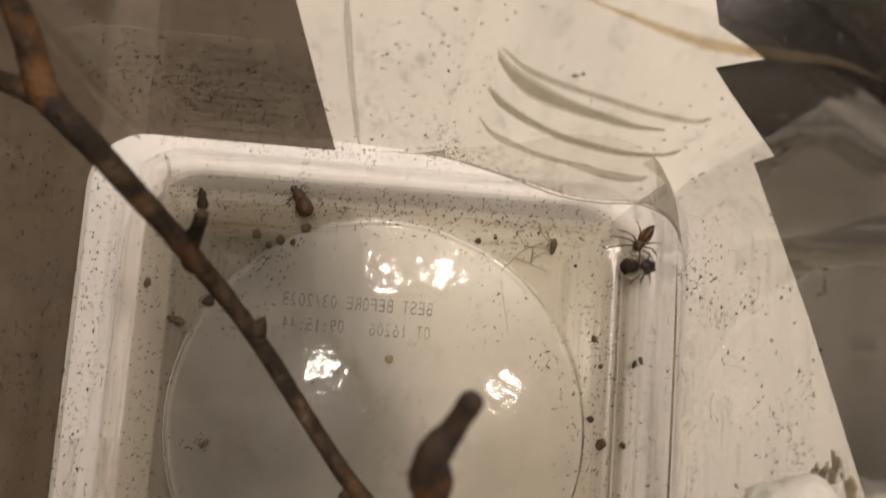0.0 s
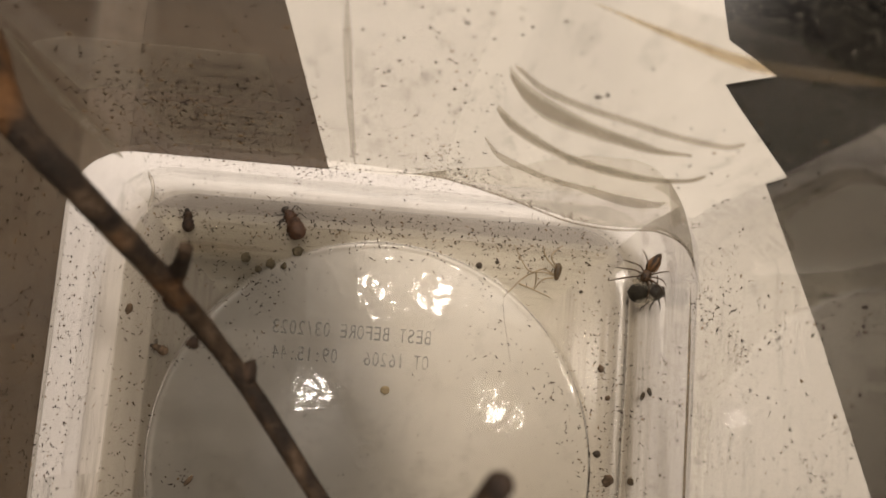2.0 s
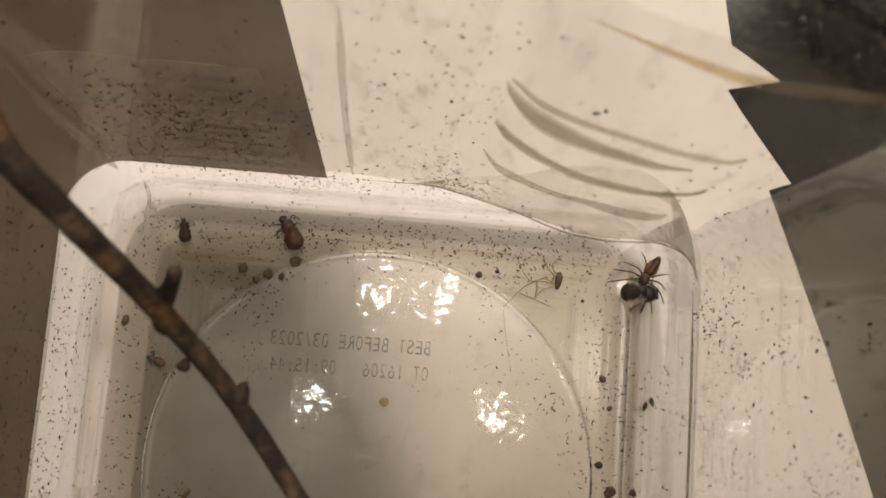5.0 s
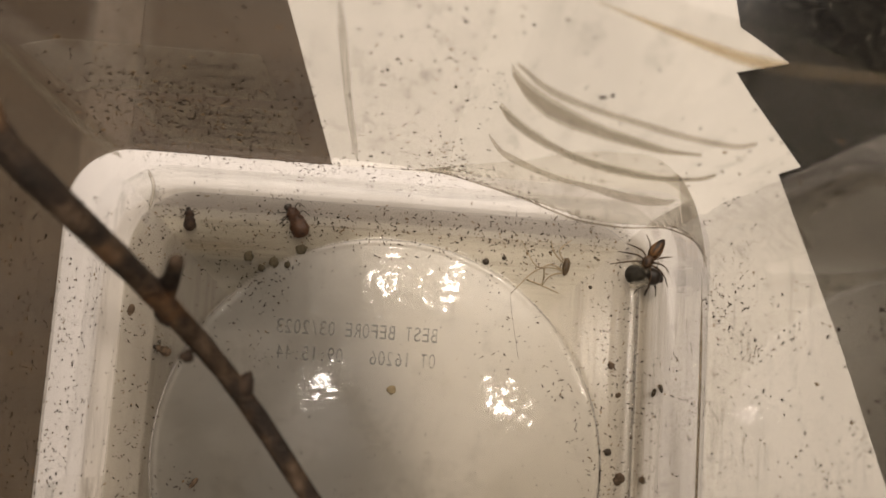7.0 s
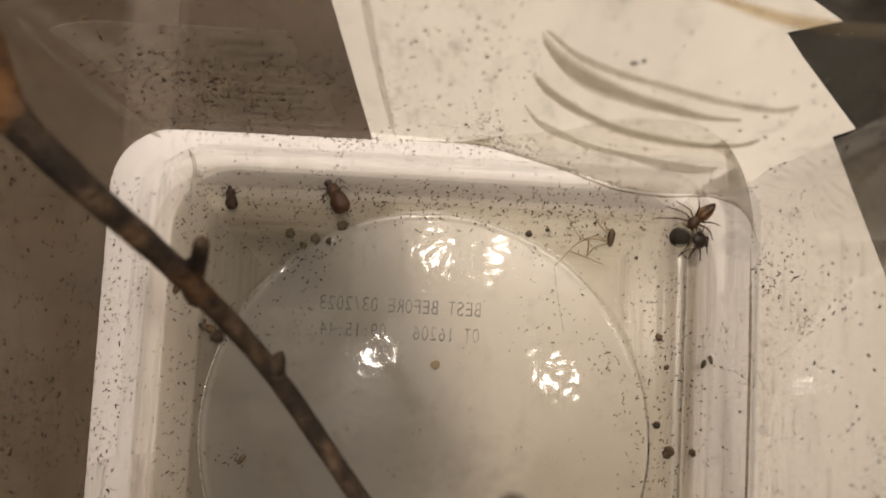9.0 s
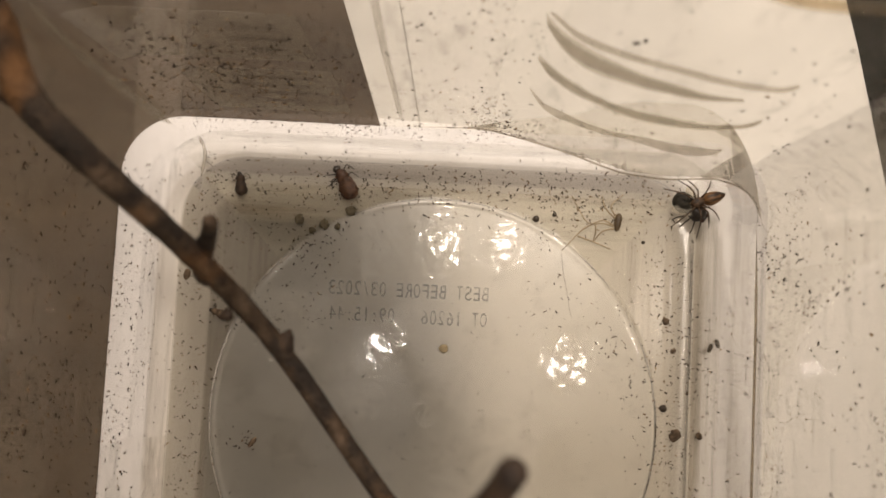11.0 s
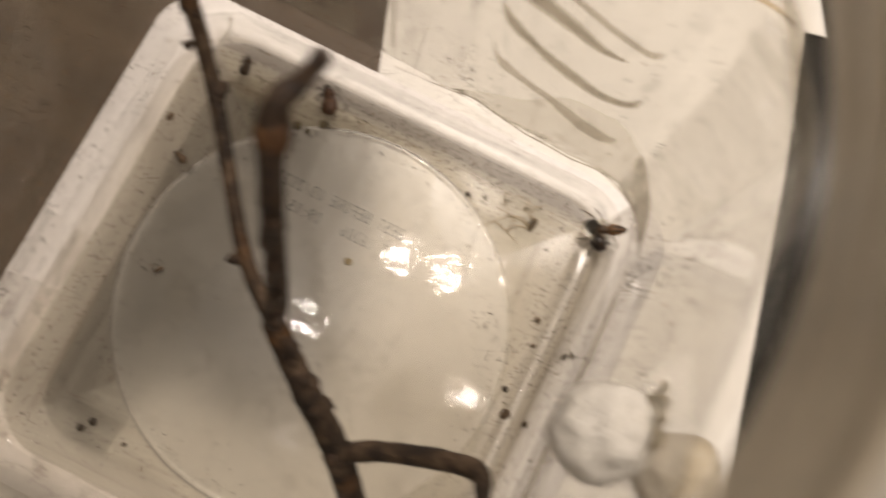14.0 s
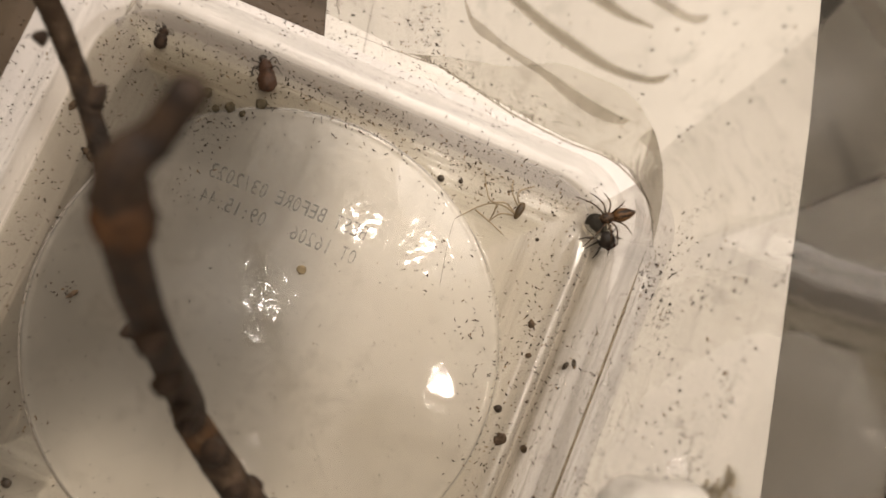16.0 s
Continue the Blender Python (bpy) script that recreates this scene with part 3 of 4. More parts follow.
body_me = mesh_of("body", *body_mesh())
body_me.materials.append(WALL_PLASTIC)
INNER_FACES = ROUND * (len(HEIGHTS) - 1)
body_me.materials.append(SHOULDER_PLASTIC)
body_me.materials.append(HEEL_ALONG)
body_me.materials.append(HEEL_ACROSS)
body_me.materials.append(OUTER_PLASTIC)
body_me.materials.append(SIDE_PLASTIC)
body_me.materials.append(LEFT_PLASTIC)
body_me.materials.append(GRIP_PLASTIC)
body_me.materials.append(HEEL_LEFT)
body_me.materials.append(FOOT_WALL)
body_me.materials.append(HEEL_WORN)
body_me.materials.append(HEEL_DIRTY)
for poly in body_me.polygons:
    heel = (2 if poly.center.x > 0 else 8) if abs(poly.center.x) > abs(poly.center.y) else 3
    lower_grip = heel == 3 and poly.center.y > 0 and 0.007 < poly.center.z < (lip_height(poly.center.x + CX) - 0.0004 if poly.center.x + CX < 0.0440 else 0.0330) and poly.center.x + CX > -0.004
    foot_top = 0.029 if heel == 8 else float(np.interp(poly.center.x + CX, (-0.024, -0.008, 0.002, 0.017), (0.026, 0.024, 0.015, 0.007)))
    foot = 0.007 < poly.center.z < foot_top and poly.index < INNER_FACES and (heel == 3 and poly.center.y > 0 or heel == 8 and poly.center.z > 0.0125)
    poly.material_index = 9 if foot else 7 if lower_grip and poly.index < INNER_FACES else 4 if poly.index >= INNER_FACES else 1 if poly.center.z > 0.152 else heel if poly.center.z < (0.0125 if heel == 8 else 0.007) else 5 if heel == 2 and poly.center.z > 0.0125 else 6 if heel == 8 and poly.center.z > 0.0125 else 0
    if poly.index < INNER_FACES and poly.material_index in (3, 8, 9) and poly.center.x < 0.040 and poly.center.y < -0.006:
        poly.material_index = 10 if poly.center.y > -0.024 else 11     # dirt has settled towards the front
part("body", body_me, WALL_PLASTIC, jar)
base_me = mesh_of("base", *base_mesh(0.0))
for m in (BASE_PLASTIC, EDGE_ALONG, EDGE_ACROSS, EDGE_FRONT, EDGE_LEFT, EDGE_HALF_SHADE, EDGE_SHADE, BEAD_PLASTIC):
    base_me.materials.append(m)
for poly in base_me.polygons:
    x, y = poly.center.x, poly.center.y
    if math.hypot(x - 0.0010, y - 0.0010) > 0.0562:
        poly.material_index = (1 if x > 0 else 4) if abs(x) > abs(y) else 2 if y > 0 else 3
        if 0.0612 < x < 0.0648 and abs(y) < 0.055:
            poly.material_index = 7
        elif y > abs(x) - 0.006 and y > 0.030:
            # painted shade band at the back, darkest on the outermost rows
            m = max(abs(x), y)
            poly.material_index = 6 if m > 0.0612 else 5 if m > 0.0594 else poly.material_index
part("base", base_me, BASE_PLASTIC, jar, "pushed-up clear base with a moulded ring")
under_me = mesh_of("base_underside", *base_mesh(0.0012))
under_me.materials.append(BASE_MILK)
under_me.materials.append(BASE_CLEAR)
for poly in under_me.polygons:
    outside = math.hypot(poly.center.x - 0.0010, poly.center.y - 0.0010) > 0.0562
    poly.material_index = 1 if outside else 0
part("base_underside", under_me, BASE_MILK, jar, "cloudy scuffed underside of the base")
part("threaded_neck", mesh_of("threaded_neck", *neck_mesh()), NECK_PLASTIC, jar, "round threaded neck of clear plastic")

# added white ring stands in for the jar's own bright heel
outer_ring = rounded_rect(-0.0995, -0.092, 0.069, 0.0605, 0.016, 10)
inner_ring = rounded_rect(CX - 0.0664, CY - 0.0664, CX + 0.0664, CY + 0.0664, 0.016, 10)
heel_ring_levels = [(outer_ring, 1.0, TABLE + 0.0021), (outer_ring, 1.0, -0.0045), (outer_ring, 0.995, -0.0036), (inner_ring, 1.01, -0.0014), (inner_ring, 1.0, -0.0016), (inner_ring, 0.985, -0.0022), (inner_ring, 0.965, -0.0040), (inner_ring, 0.93, -0.0072), (inner_ring, 0.90, TABLE + 0.0026), (inner_ring, 0.89, TABLE + 0.0021)]
verts, faces, n = [], [], len(outer_ring)
for ring, f, z in heel_ring_levels:
    verts += [jar_at @ Vector((CX + (x - CX) * f, CY + (y - CY) * f, z)) for x, y in ring]
for i in range(len(heel_ring_levels)):
    j = (i + 1) % len(heel_ring_levels)
    faces += [(i * n + k, i * n + (k + 1) % n, j * n + (k + 1) % n, j * n + k) for k in range(n)]
part("heel_ring", mesh_of("heel_ring", verts, faces), LID_WHITE, jar, "added milky white ring in place of the jar's bright heel")

rim = []
for k in range(160):
    a = 2 * math.pi * k / 160
    rim.append((CX + 0.0598 * math.cos(a), CY + 0.0598 * math.sin(a), 0.2208))
v, f = tube(rim + rim[:1], [0.0017] * 161, 12, caps=False)
part("rim", mesh_of("rim", [jar_at @ p for p in v], f), RIM_PLASTIC, jar, "thick milky rim of the jar mouth")

def pressed(name, line, half, material, fade_in=0.12, fade_out=0.25, shells=(1.0, 0.66, 0.33)):
    """A shallow moulded ridge on the back wall, lens-shaped across: line of across and height."""
    flat = curve_points([(x, z, 0) for x, z in line], 7)
    n = len(flat)
    pieces = []
    for w in shells:
        verts, faces = [], []
        for i, p in enumerate(flat):
            f = i / (n - 1)
            g = half * w * max(0.04, min(1.0, f / fade_in, (1 - f) / fade_out) ** 0.7) * (0.42 + 0.58 * min(1.0, 1.6 * f))
            way = (flat[min(i + 1, n - 1)] - flat[max(i - 1, 0)]).normalized()
            for k in range(10):
                a = 2 * math.pi * k / 10
                x, z = p[0] - way[1] * g * math.cos(a), p[1] + way[0] * g * math.cos(a)
                verts.append(jar_at @ (back_wall(x, z) + Vector((0, -0.00035 - 0.00025 * w * math.sin(a), 0))))
        for i in range(n - 1):
            faces += [(i * 10 + k, i * 10 + (k + 1) % 10, i * 10 + 10 + (k + 1) % 10, i * 10 + 10 + k) for k in range(10)]
        faces += [tuple(reversed(range(10))), tuple(range((n - 1) * 10, n * 10))]
        pieces.append((verts, faces))
    part(name, mesh_of(name, *join(*pieces)), material, jar)


# refracted shade is tinted into the ribs, softened by nested shells
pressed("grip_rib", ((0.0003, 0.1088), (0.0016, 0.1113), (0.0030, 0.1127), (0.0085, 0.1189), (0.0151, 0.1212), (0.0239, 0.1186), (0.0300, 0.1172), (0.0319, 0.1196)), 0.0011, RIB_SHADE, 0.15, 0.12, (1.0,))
pressed("grip_rib", ((0.0003, 0.1036), (0.0016, 0.1049), (0.0032, 0.1065), (0.0091, 0.1124), (0.0157, 0.1130), (0.0222, 0.1108), (0.0273, 0.1109)), 0.0036, RIB_SOFT_SHADE, 0.12, 0.50, (1.0, 0.6))
pressed("grip_rib", ((0.0005, 0.0865), (0.0017, 0.0874), (0.0030, 0.0897), (0.0089, 0.0960), (0.0165, 0.0955), (0.0258, 0.0926), (0.0319, 0.0943), (0.0337, 0.0987)), 0.0027, RIB_SOFT_SHADE, 0.12, 0.40, (1.0, 0.6))
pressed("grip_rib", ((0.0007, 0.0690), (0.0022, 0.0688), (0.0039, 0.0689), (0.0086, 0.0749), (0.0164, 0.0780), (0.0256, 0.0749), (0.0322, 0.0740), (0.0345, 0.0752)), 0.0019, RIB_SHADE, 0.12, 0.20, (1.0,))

# ---- the twig ----------------------------------------------------------
rng = random.Random(5)
twig = tagged(empty("twig", (0.02, -0.06, 0.0)), "bare dark brown forked twig with knobbly buds leaning in the jar", "twig")
twig_at = Matrix.Translation((-0.02, 0.06, 0))


def branch(name, pts, radii, label="", material=BARK):
    line = curve_points(pts, 9)
    v, f = tube(line, [r * (1 + 0.09 * noise.noise(p * 300)) for r, p in zip(spread(radii, len(line)), line)], 16, 0.04, rng)
    return part(name, mesh_of(name, [twig_at @ p for p in v], f), material, twig, label)


FORK = (-0.0075, -0.0255, 0.1075)
SIDE = (0.0115, -0.0410, 0.0870)
branch("stem", [(0.036, -0.076, 0.0035), (0.030, -0.066, 0.030), (0.0215, -0.0535, 0.060), SIDE, (0.0015, -0.0330, 0.099), FORK], [0.0028, 0.0028, 0.0027, 0.0027, 0.0025, 0.0021])
branch("long_branch", [FORK, (-0.0185, -0.0165, 0.1040), (-0.0350, 0.0050, 0.1075), (-0.0445, 0.0165, 0.1180), (-0.0540, 0.0270, 0.1350), (-0.0612, 0.0338, 0.1360), (-0.0645, 0.0415, 0.1365), (-0.0690, 0.0500, 0.1370)], [0.00150, 0.0014, 0.00145, 0.0016, 0.0017, 0.0020, 0.0019, 0.0016])
branch("thin_branch", [(-0.0605, 0.0330, 0.1355), (-0.0665, 0.0355, 0.1320), (-0.0740, 0.0380, 0.1290)], [0.0018, 0.0015, 0.0012])
branch("short_branch", [FORK, (-0.0068, -0.0225, 0.1190), (-0.0078, -0.0145, 0.1500), (-0.0098, -0.0070, 0.1640), (-0.0080, -0.0030, 0.1672), (-0.0066, -0.0001, 0.1697), (-0.0063, 0.0006, 0.1702)], [0.0019, 0.0018, 0.0016, 0.0018, 0.0013, 0.0012, 0.0004], "darker broken-off side shoot", BUD)
branch("side_branch", [SIDE, (0.020, -0.0365, 0.094), (0.034, -0.0325, 0.1040), (0.0375, -0.0365, 0.108)], [0.0021, 0.0019, 0.0019, 0.0012])
branch("stub", [(-0.0452, 0.0176, 0.1175), (-0.0434, 0.0194, 0.1205), (-0.0420, 0.0212, 0.1250), (-0.0417, 0.0216, 0.1258)], [0.0019, 0.0011, 0.0010, 0.0007])


def bud(at, way, length=0.0018, width=0.0009):
    """A small scaly bud that sits on the bark and points along way."""
    way = Vector(way).normalized()
    q = way.to_track_quat("X", "Z").to_euler()
    v, f = ellipsoid(Vector(at) + way * length * 0.4, (length, width * 1.25, width * 1.25), [math.degrees(a) for a in q], 9, 10, -0.5, 0.22, rng)
    part("bud", mesh_of("bud", [twig_at @ p for p in v], f), BUD, twig)


bud((-0.0352, 0.0056, 0.1075), (0.35, 0.75, 0.35), 0.0024, 0.0011)
bud((-0.0417, 0.0100, 0.1130), (-0.8, -0.3, 0.3), 0.0010, 0.0007)
bud((-0.0190, -0.0186, 0.1045), (-0.6, -0.5, 0.2), 0.0012, 0.0008)
bud((-0.0440, 0.0150, 0.1165), (-0.7, 0.2, 0.5), 0.0016, 0.0010)
bud((-0.0565, 0.0288, 0.1365), (0.6, -0.4, 0.5), 0.0015, 0.0009)
bud((-0.0098, -0.0072, 0.1640), (-0.7, -0.3, 0.7), 0.0010, 0.0008)
bud((-0.0106, -0.0080, 0.1640), (-1, -0.4, 0.2), 0.0007, 0.0007)
bud((-0.0088, -0.0064, 0.1630), (1, -0.2, 0.0), 0.0007, 0.0007)
bud((-0.0068, -0.0003, 0.1696), (-0.6, 0.5, 0.3), 0.0009, 0.0008)
bud((-0.0079, -0.0140, 0.1510), (1, 0.2, 0.3), 0.0012, 0.0009)
v, f = ellipsoid((-0.0094, -0.0086, 0.1615), (0.0038, 0.0023, 0.0021), (0, -60, 105), 14, 16, 0.0, 0.10, rng)
part("knuckle", mesh_of("knuckle", [twig_at @ p for p in v], f), KNUCKLE, twig, "swollen orange-brown joint")
STEM_KNOBS = [(-0.0075, -0.0150, 0.1480), (-0.0072, -0.0185, 0.1370), (-0.0070, -0.0215, 0.1250), (-0.0072, -0.0235, 0.1150),
              (-0.0050, -0.0272, 0.1060), (-0.0010, -0.0310, 0.1010), (0.0030, -0.0340, 0.0975), (0.0065, -0.0370, 0.0930), (0.0095, -0.0395, 0.0895)]
for i, at in enumerate(STEM_KNOBS):
    for turn in (-1, 1):
        if rng.random() < 0.85:
            a = radians(35 + 90 * turn + rng.uniform(-30, 30))
            off = Vector((math.cos(a), math.sin(a), rng.uniform(0.0, 0.6))).normalized()
            bud(Vector(at) + off * (0.0015 if i < 4 else 0.0023), off + Vector((-0.4, 0.3, 0.4)), rng.uniform(0.0014, 0.0026), rng.uniform(0.0008, 0.0013))


# ---- print on the base -------------------------------------------------
def printed_line(text, x_start, x_end, y0, y1):
    """Evenly spaced letters laid under the base, so that they read backwards from inside the jar."""
    verts, faces = [], []
    cell = (x_end - x_start) / len(text)
    for i, letter in enumerate(text):
        if letter == " ":
            continue
        cu = bpy.data.curves.new("print", "FONT")
        cu.body, cu.size, cu.offset = letter, 1.0, -0.004
        ob = bpy.data.objects.new("print", cu)
        scene.collection.objects.link(ob)
        me = bpy.data.meshes.new_from_object(ob.evaluated_get(bpy.context.evaluated_depsgraph_get()))
        bpy.data.objects.remove(ob)
        xs = [v.co.x for v in me.vertices]
        lo, wide = min(xs), max(max(xs) - min(xs), 0.35)
        mid, n = (min(xs) + max(xs)) / 2, len(verts)
        for v in me.vertices:
            x = x_start + cell * (i + 0.5 + 0.74 * (v.co.x - mid) / wide)
            y = y0 + v.co.y / 0.70 * (y1 - y0)
            verts.append(jar_at @ Vector((x, y, floor_height(x, y) - 0.0006)))
        faces += [tuple(k + n for k in q.vertices) for q in me.polygons]
        bpy.data.meshes.remove(me)
    return mesh_of("print", verts, faces, smooth=False)


part("printed_text", printed_line("BEST BEFORE 03/2023", -0.0022, -0.0430, 0.0160, 0.0196), INK, jar, "grey ink-jet date print read from behind")
part("printed_text", printed_line("OT 16206   09:15:44", -0.0024, -0.0424, 0.0095, 0.0131), INK, jar, "grey ink-jet date print read from behind")


# ---- mouldings and label of the jar ------------------------------------
def moulding(name, pts, radius, material=RIB_PLASTIC, steps=8, shells=(1.0,), fade=6):
    line = curve_points(pts, steps)
    n = len(line)
    v, f = join(*[tube(line, [w * radius * min(1, fade * (i + 0.5) / n, fade * (n - i - 0.5) / n) for i in range(n)], 8) for w in shells])
    part(name, mesh_of(name, [jar_at @ p for p in v], f), material, jar)


# first tube is tinted dark to draw the outline of the grip's lip
moulding("crease", [(-0.024, 0.0555, 0.0215), (-0.008, 0.0550, 0.0250), (-0.0010, 0.0515, 0.0370), (0.0060, 0.0486, 0.0425), (0.0116, 0.0463, 0.0465), (0.0163, 0.0430, 0.0540), (0.0205, 0.0404, 0.0610), (0.0280, 0.0396, 0.0620), (0.0340, 0.0400, 0.0618), (0.0390, 0.0408, 0.0570), (0.0460, 0.0405, 0.0490), (0.0512, 0.0388, 0.0420), (0.0530, 0.0350, 0.0380)], 0.00020, CREASE_PLASTIC, fade=8)
moulding("crease", [(0.0550, 0.0340, 0.0310), (0.0553, 0.010, 0.0312), (0.0553, -0.030, 0.0312), (0.0553, -0.070, 0.030)], 0.00032, STAINED_CREASE, fade=4)
moulding("crease", [(-0.0250, 0.0556, 0.026), (-0.0252, 0.0556, 0.060), (-0.0252, 0.0556, 0.091), (-0.0247, 0.0556, 0.130)], 0.0006, RIB_FAINT)
# tan highlight of the shoulder fold, put into the tube's colour
moulding("crease", [(0.0043, 0.0527, 0.1412), (0.0135, 0.0489, 0.1430), (0.0230, 0.0464, 0.1430), (0.0330, 0.0457, 0.1434), (0.0400, 0.0452, 0.1440), (0.0470, 0.0425, 0.1450)], 0.0009, TAN_PLASTIC, 8, (1.0, 0.7, 0.4), 2.5)
moulding("base_ridge", [(-0.0770, 0.0440, 0.0012), (-0.0762, 0.0500, 0.0020), (-0.0775, 0.0540, 0.0040)], 0.00045, RIB_PLASTIC)

# pale hazy streak up the left back corner
moulding("corner_seam", [(-0.0755, 0.0538, 0.1060), (-0.0770, 0.0528, 0.0850), (-0.0785, 0.0528, 0.0500), (-0.0790, 0.0530, 0.0230)], 0.0011, SEAM_PLASTIC, 8, (1.0, 0.5), 8)

label = tagged(empty("paper_label", (-0.06, 0.0575, 0.02)), "faint translucent label stuck outside the clear jar wall", "label")
label_at = Matrix.Translation((0.06, -0.0575, -0.02))


def label_panel(x0, x1, z0, z1, out):
    steps = 14
    verts = []
    for o in (out, out + 0.00008):
        for i in range(steps + 1):
            x = x0 + (x1 - x0) * i / steps
            for z in (z0, z1):
                verts.append(label_at @ back_wall(x, z, o))
    faces = []
    n = 2 * (steps + 1)
    for i in range(steps):
        a = 2 * i
        faces += [(a, a + 2, a + 3, a + 1), (n + a, n + a + 1, n + a + 3, n + a + 2), (a, n + a, n + a + 2, a + 2), (a + 1, a + 3, n + a + 3, n + a + 1)]
    faces += [(0, 1, n + 1, n), (n - 2, 2 * n - 2, 2 * n - 1, n - 1)]
    return mesh_of("panel", verts, faces, smooth=False)


part("panel", label_panel(-0.0760, -0.0388, 0.067, 0.0945, 0.0012), LABEL, label)
part("panel", label_panel(-0.0680, -0.0372, 0.024, 0.060, 0.0012), LABEL, label)
for i, (x0, x1, z) in enumerate(((-0.052, -0.043, 0.086), (-0.053, -0.042, 0.080), (-0.050, -0.044, 0.074), (-0.058, -0.041, 0.053), (-0.060, -0.043, 0.047), (-0.062, -0.040, 0.040), (-0.060, -0.045, 0.033))):
    part("print_bar", label_panel(x0, x1, z, z + 0.0022, 0.0009), LABEL_INK, label)

# ---- cotton plug in the air hole ---------------------------------------
rng = random.Random(11)
plug = tagged(empty("cotton_plug", (0.0490, -0.0182, 0.1135)), "white cotton wool plug in the jar wall with an olive-brown fringe", "cotton plug")


def wad(centre, radii, material, label, hairs):
    """A fluffy lump: soft folds and fine fibres standing off it."""
    v, f = ellipsoid((0, 0, 0), radii, (0, 0, 0), 70, 90)
    v = [Vector(centre) + p * (1 + 0.20 * noise.noise(p * 120 + Vector((1, 2, 3))) + 0.07 * noise.noise(p * 300 + Vector((3, 5, 7))) + 0.02 * noise.noise(p * 900)) for p in v]
    ob = part("wad", mesh_of("wad", v, f), material, plug, label)
    fibres = []
    for i in range(hairs):
        d = Vector((rng.gauss(0, 1), rng.gauss(0, 1), rng.gauss(0, 1))).normalized()
        p = Vector(centre) + Vector((d[0] * radii[0], d[1] * radii[1], d[2] * radii[2]))
        side = d.orthogonal().normalized() * rng.uniform(-0.002, 0.002)
        fibres.append(tube([p - d * 0.0006, p + d * 0.0004 + side * 0.4, p + d * rng.uniform(0.0003, 0.0011) + side], [0.00005, 0.00005, 0.00003], 3))
    part("fluff", mesh_of("fluff", *join(*fibres)), COTTON, ob)


wad((0.0005, 0, 0), (0.0084, 0.0082, 0.0088), COTTON, "", 700)
wad((0.0145, -0.001, -0.001), (0.0066, 0.0072, 0.0078), SOILED_COTTON, "beige outer tuft of the plug, outside the wall", 120)
lumps = []
for i in range(90):
    a = radians(rng.uniform(5, 190))
    r = rng.gauss(0.0100, 0.0010)
    lumps.append(ellipsoid((0.0064, r * math.sin(a) * 0.95, r * math.cos(a)), (rng.uniform(0.0002, 0.0004), rng.uniform(0.0004, 0.0016), rng.uniform(0.0003, 0.0009)), (rng.uniform(0, 180), 0, 0), 6, 8, 0.2, 0.35, rng))
part("fringe", mesh_of("fringe", *join(*lumps)), OLIVE, plug, "ragged olive-brown mouldy fringe")


# ---- droppings and crumbs ----------------------------------------------
def side_wall(sign, y, z, out=0.0):
    half, r = section(z)
    x = half + out
    over = abs(y - CY) - (half - r)
    if over > 0:
        x = half - r + math.sqrt(max((r + out) ** 2 - over * over, 0))
    return Vector((CX + sign * x, y, z))


rng = random.Random(21)
grains = ([], [])


def grain(p, normal, big=1.0):
    normal = Vector(normal)
    along = normal.cross(Vector((rng.gauss(0, 1), rng.gauss(0, 1), rng.gauss(0, 1)))).normalized()
    cross = normal.cross(along)
    a, b = rng.triangular(0.00012, 0.00058, 0.00020) * big, rng.triangular(0.00006, 0.00022, 0.00012) * big
    n = len(grains[0])
    c = Vector(p) + normal * b * 0.8
    bend = cross * rng.uniform(-0.25, 0.25) * a
    grains[0].append(c - along * a)
    for f, w in ((-0.75, rng.uniform(0.7, 1.0)), (0.0, 1.0), (0.75, rng.uniform(0.6, 1.0))):
        for k in range(5):
            t = 2 * math.pi * k / 5
            grains[0].append(c + along * a * f + bend * (1 - f * f) + (cross * math.cos(t) + normal * math.sin(t)) * b * w * rng.uniform(0.55, 1.3))
    grains[0].append(c + along * a)
    for k in range(5):
        j = (k + 1) % 5
        grains[1].extend([(n, n + 1 + j, n + 1 + k), (n + 1 + k, n + 1 + j, n + 6 + j, n + 6 + k), (n + 6 + k, n + 6 + j, n + 11 + j, n + 11 + k), (n + 11 + k, n + 11 + j, n + 16)])


def on_floor(x, y, big=1.0):
    if abs(x - CX) < 0.0650 and abs(y - CY) < 0.0650:
        grain((x, y, floor_height(x, y)), (0, 0, 1), big)
    else:                                   # the curved heel
        dx, dy = max(0, abs(x - CX) - 0.0650), max(0, abs(y - CY) - 0.0650)
        z = float(np.interp(math.hypot(dx, dy) + 0.0650, [a[1] for a in LEVELS[:6]], [a[0] for a in LEVELS[:6]]))
        grain((x, y, z), (-math.copysign(0.5, x - CX) if dx else 0, -math.copysign(0.5, y - CY) if dy else 0, 0.7), big)


def scatter(count, place):
    for i in range(round(count * 1.45)):
        place()


scatter(380, lambda: on_floor(rng.uniform(-0.078, 0.046), rng.gauss(0.0445, 0.0050), 1.0))
scatter(150, lambda: on_floor(rng.uniform(-0.050, 0.030), rng.gauss(0.0440, 0.0035), 1.15))
scatter(90, lambda: on_floor(rng.uniform(0.006, 0.050), rng.uniform(0.010, 0.044)))
scatter(300, lambda: on_floor(rng.gauss(0.0440, 0.0042), rng.uniform(-0.075, 0.030), 1.05))
scatter(110, lambda: on_floor(rng.gauss(0.0535, 0.0025), rng.uniform(-0.075, 0.020), 1.2))
scatter(280, lambda: on_floor(rng.gauss(-0.0770, 0.0040), rng.uniform(-0.076, 0.046)))
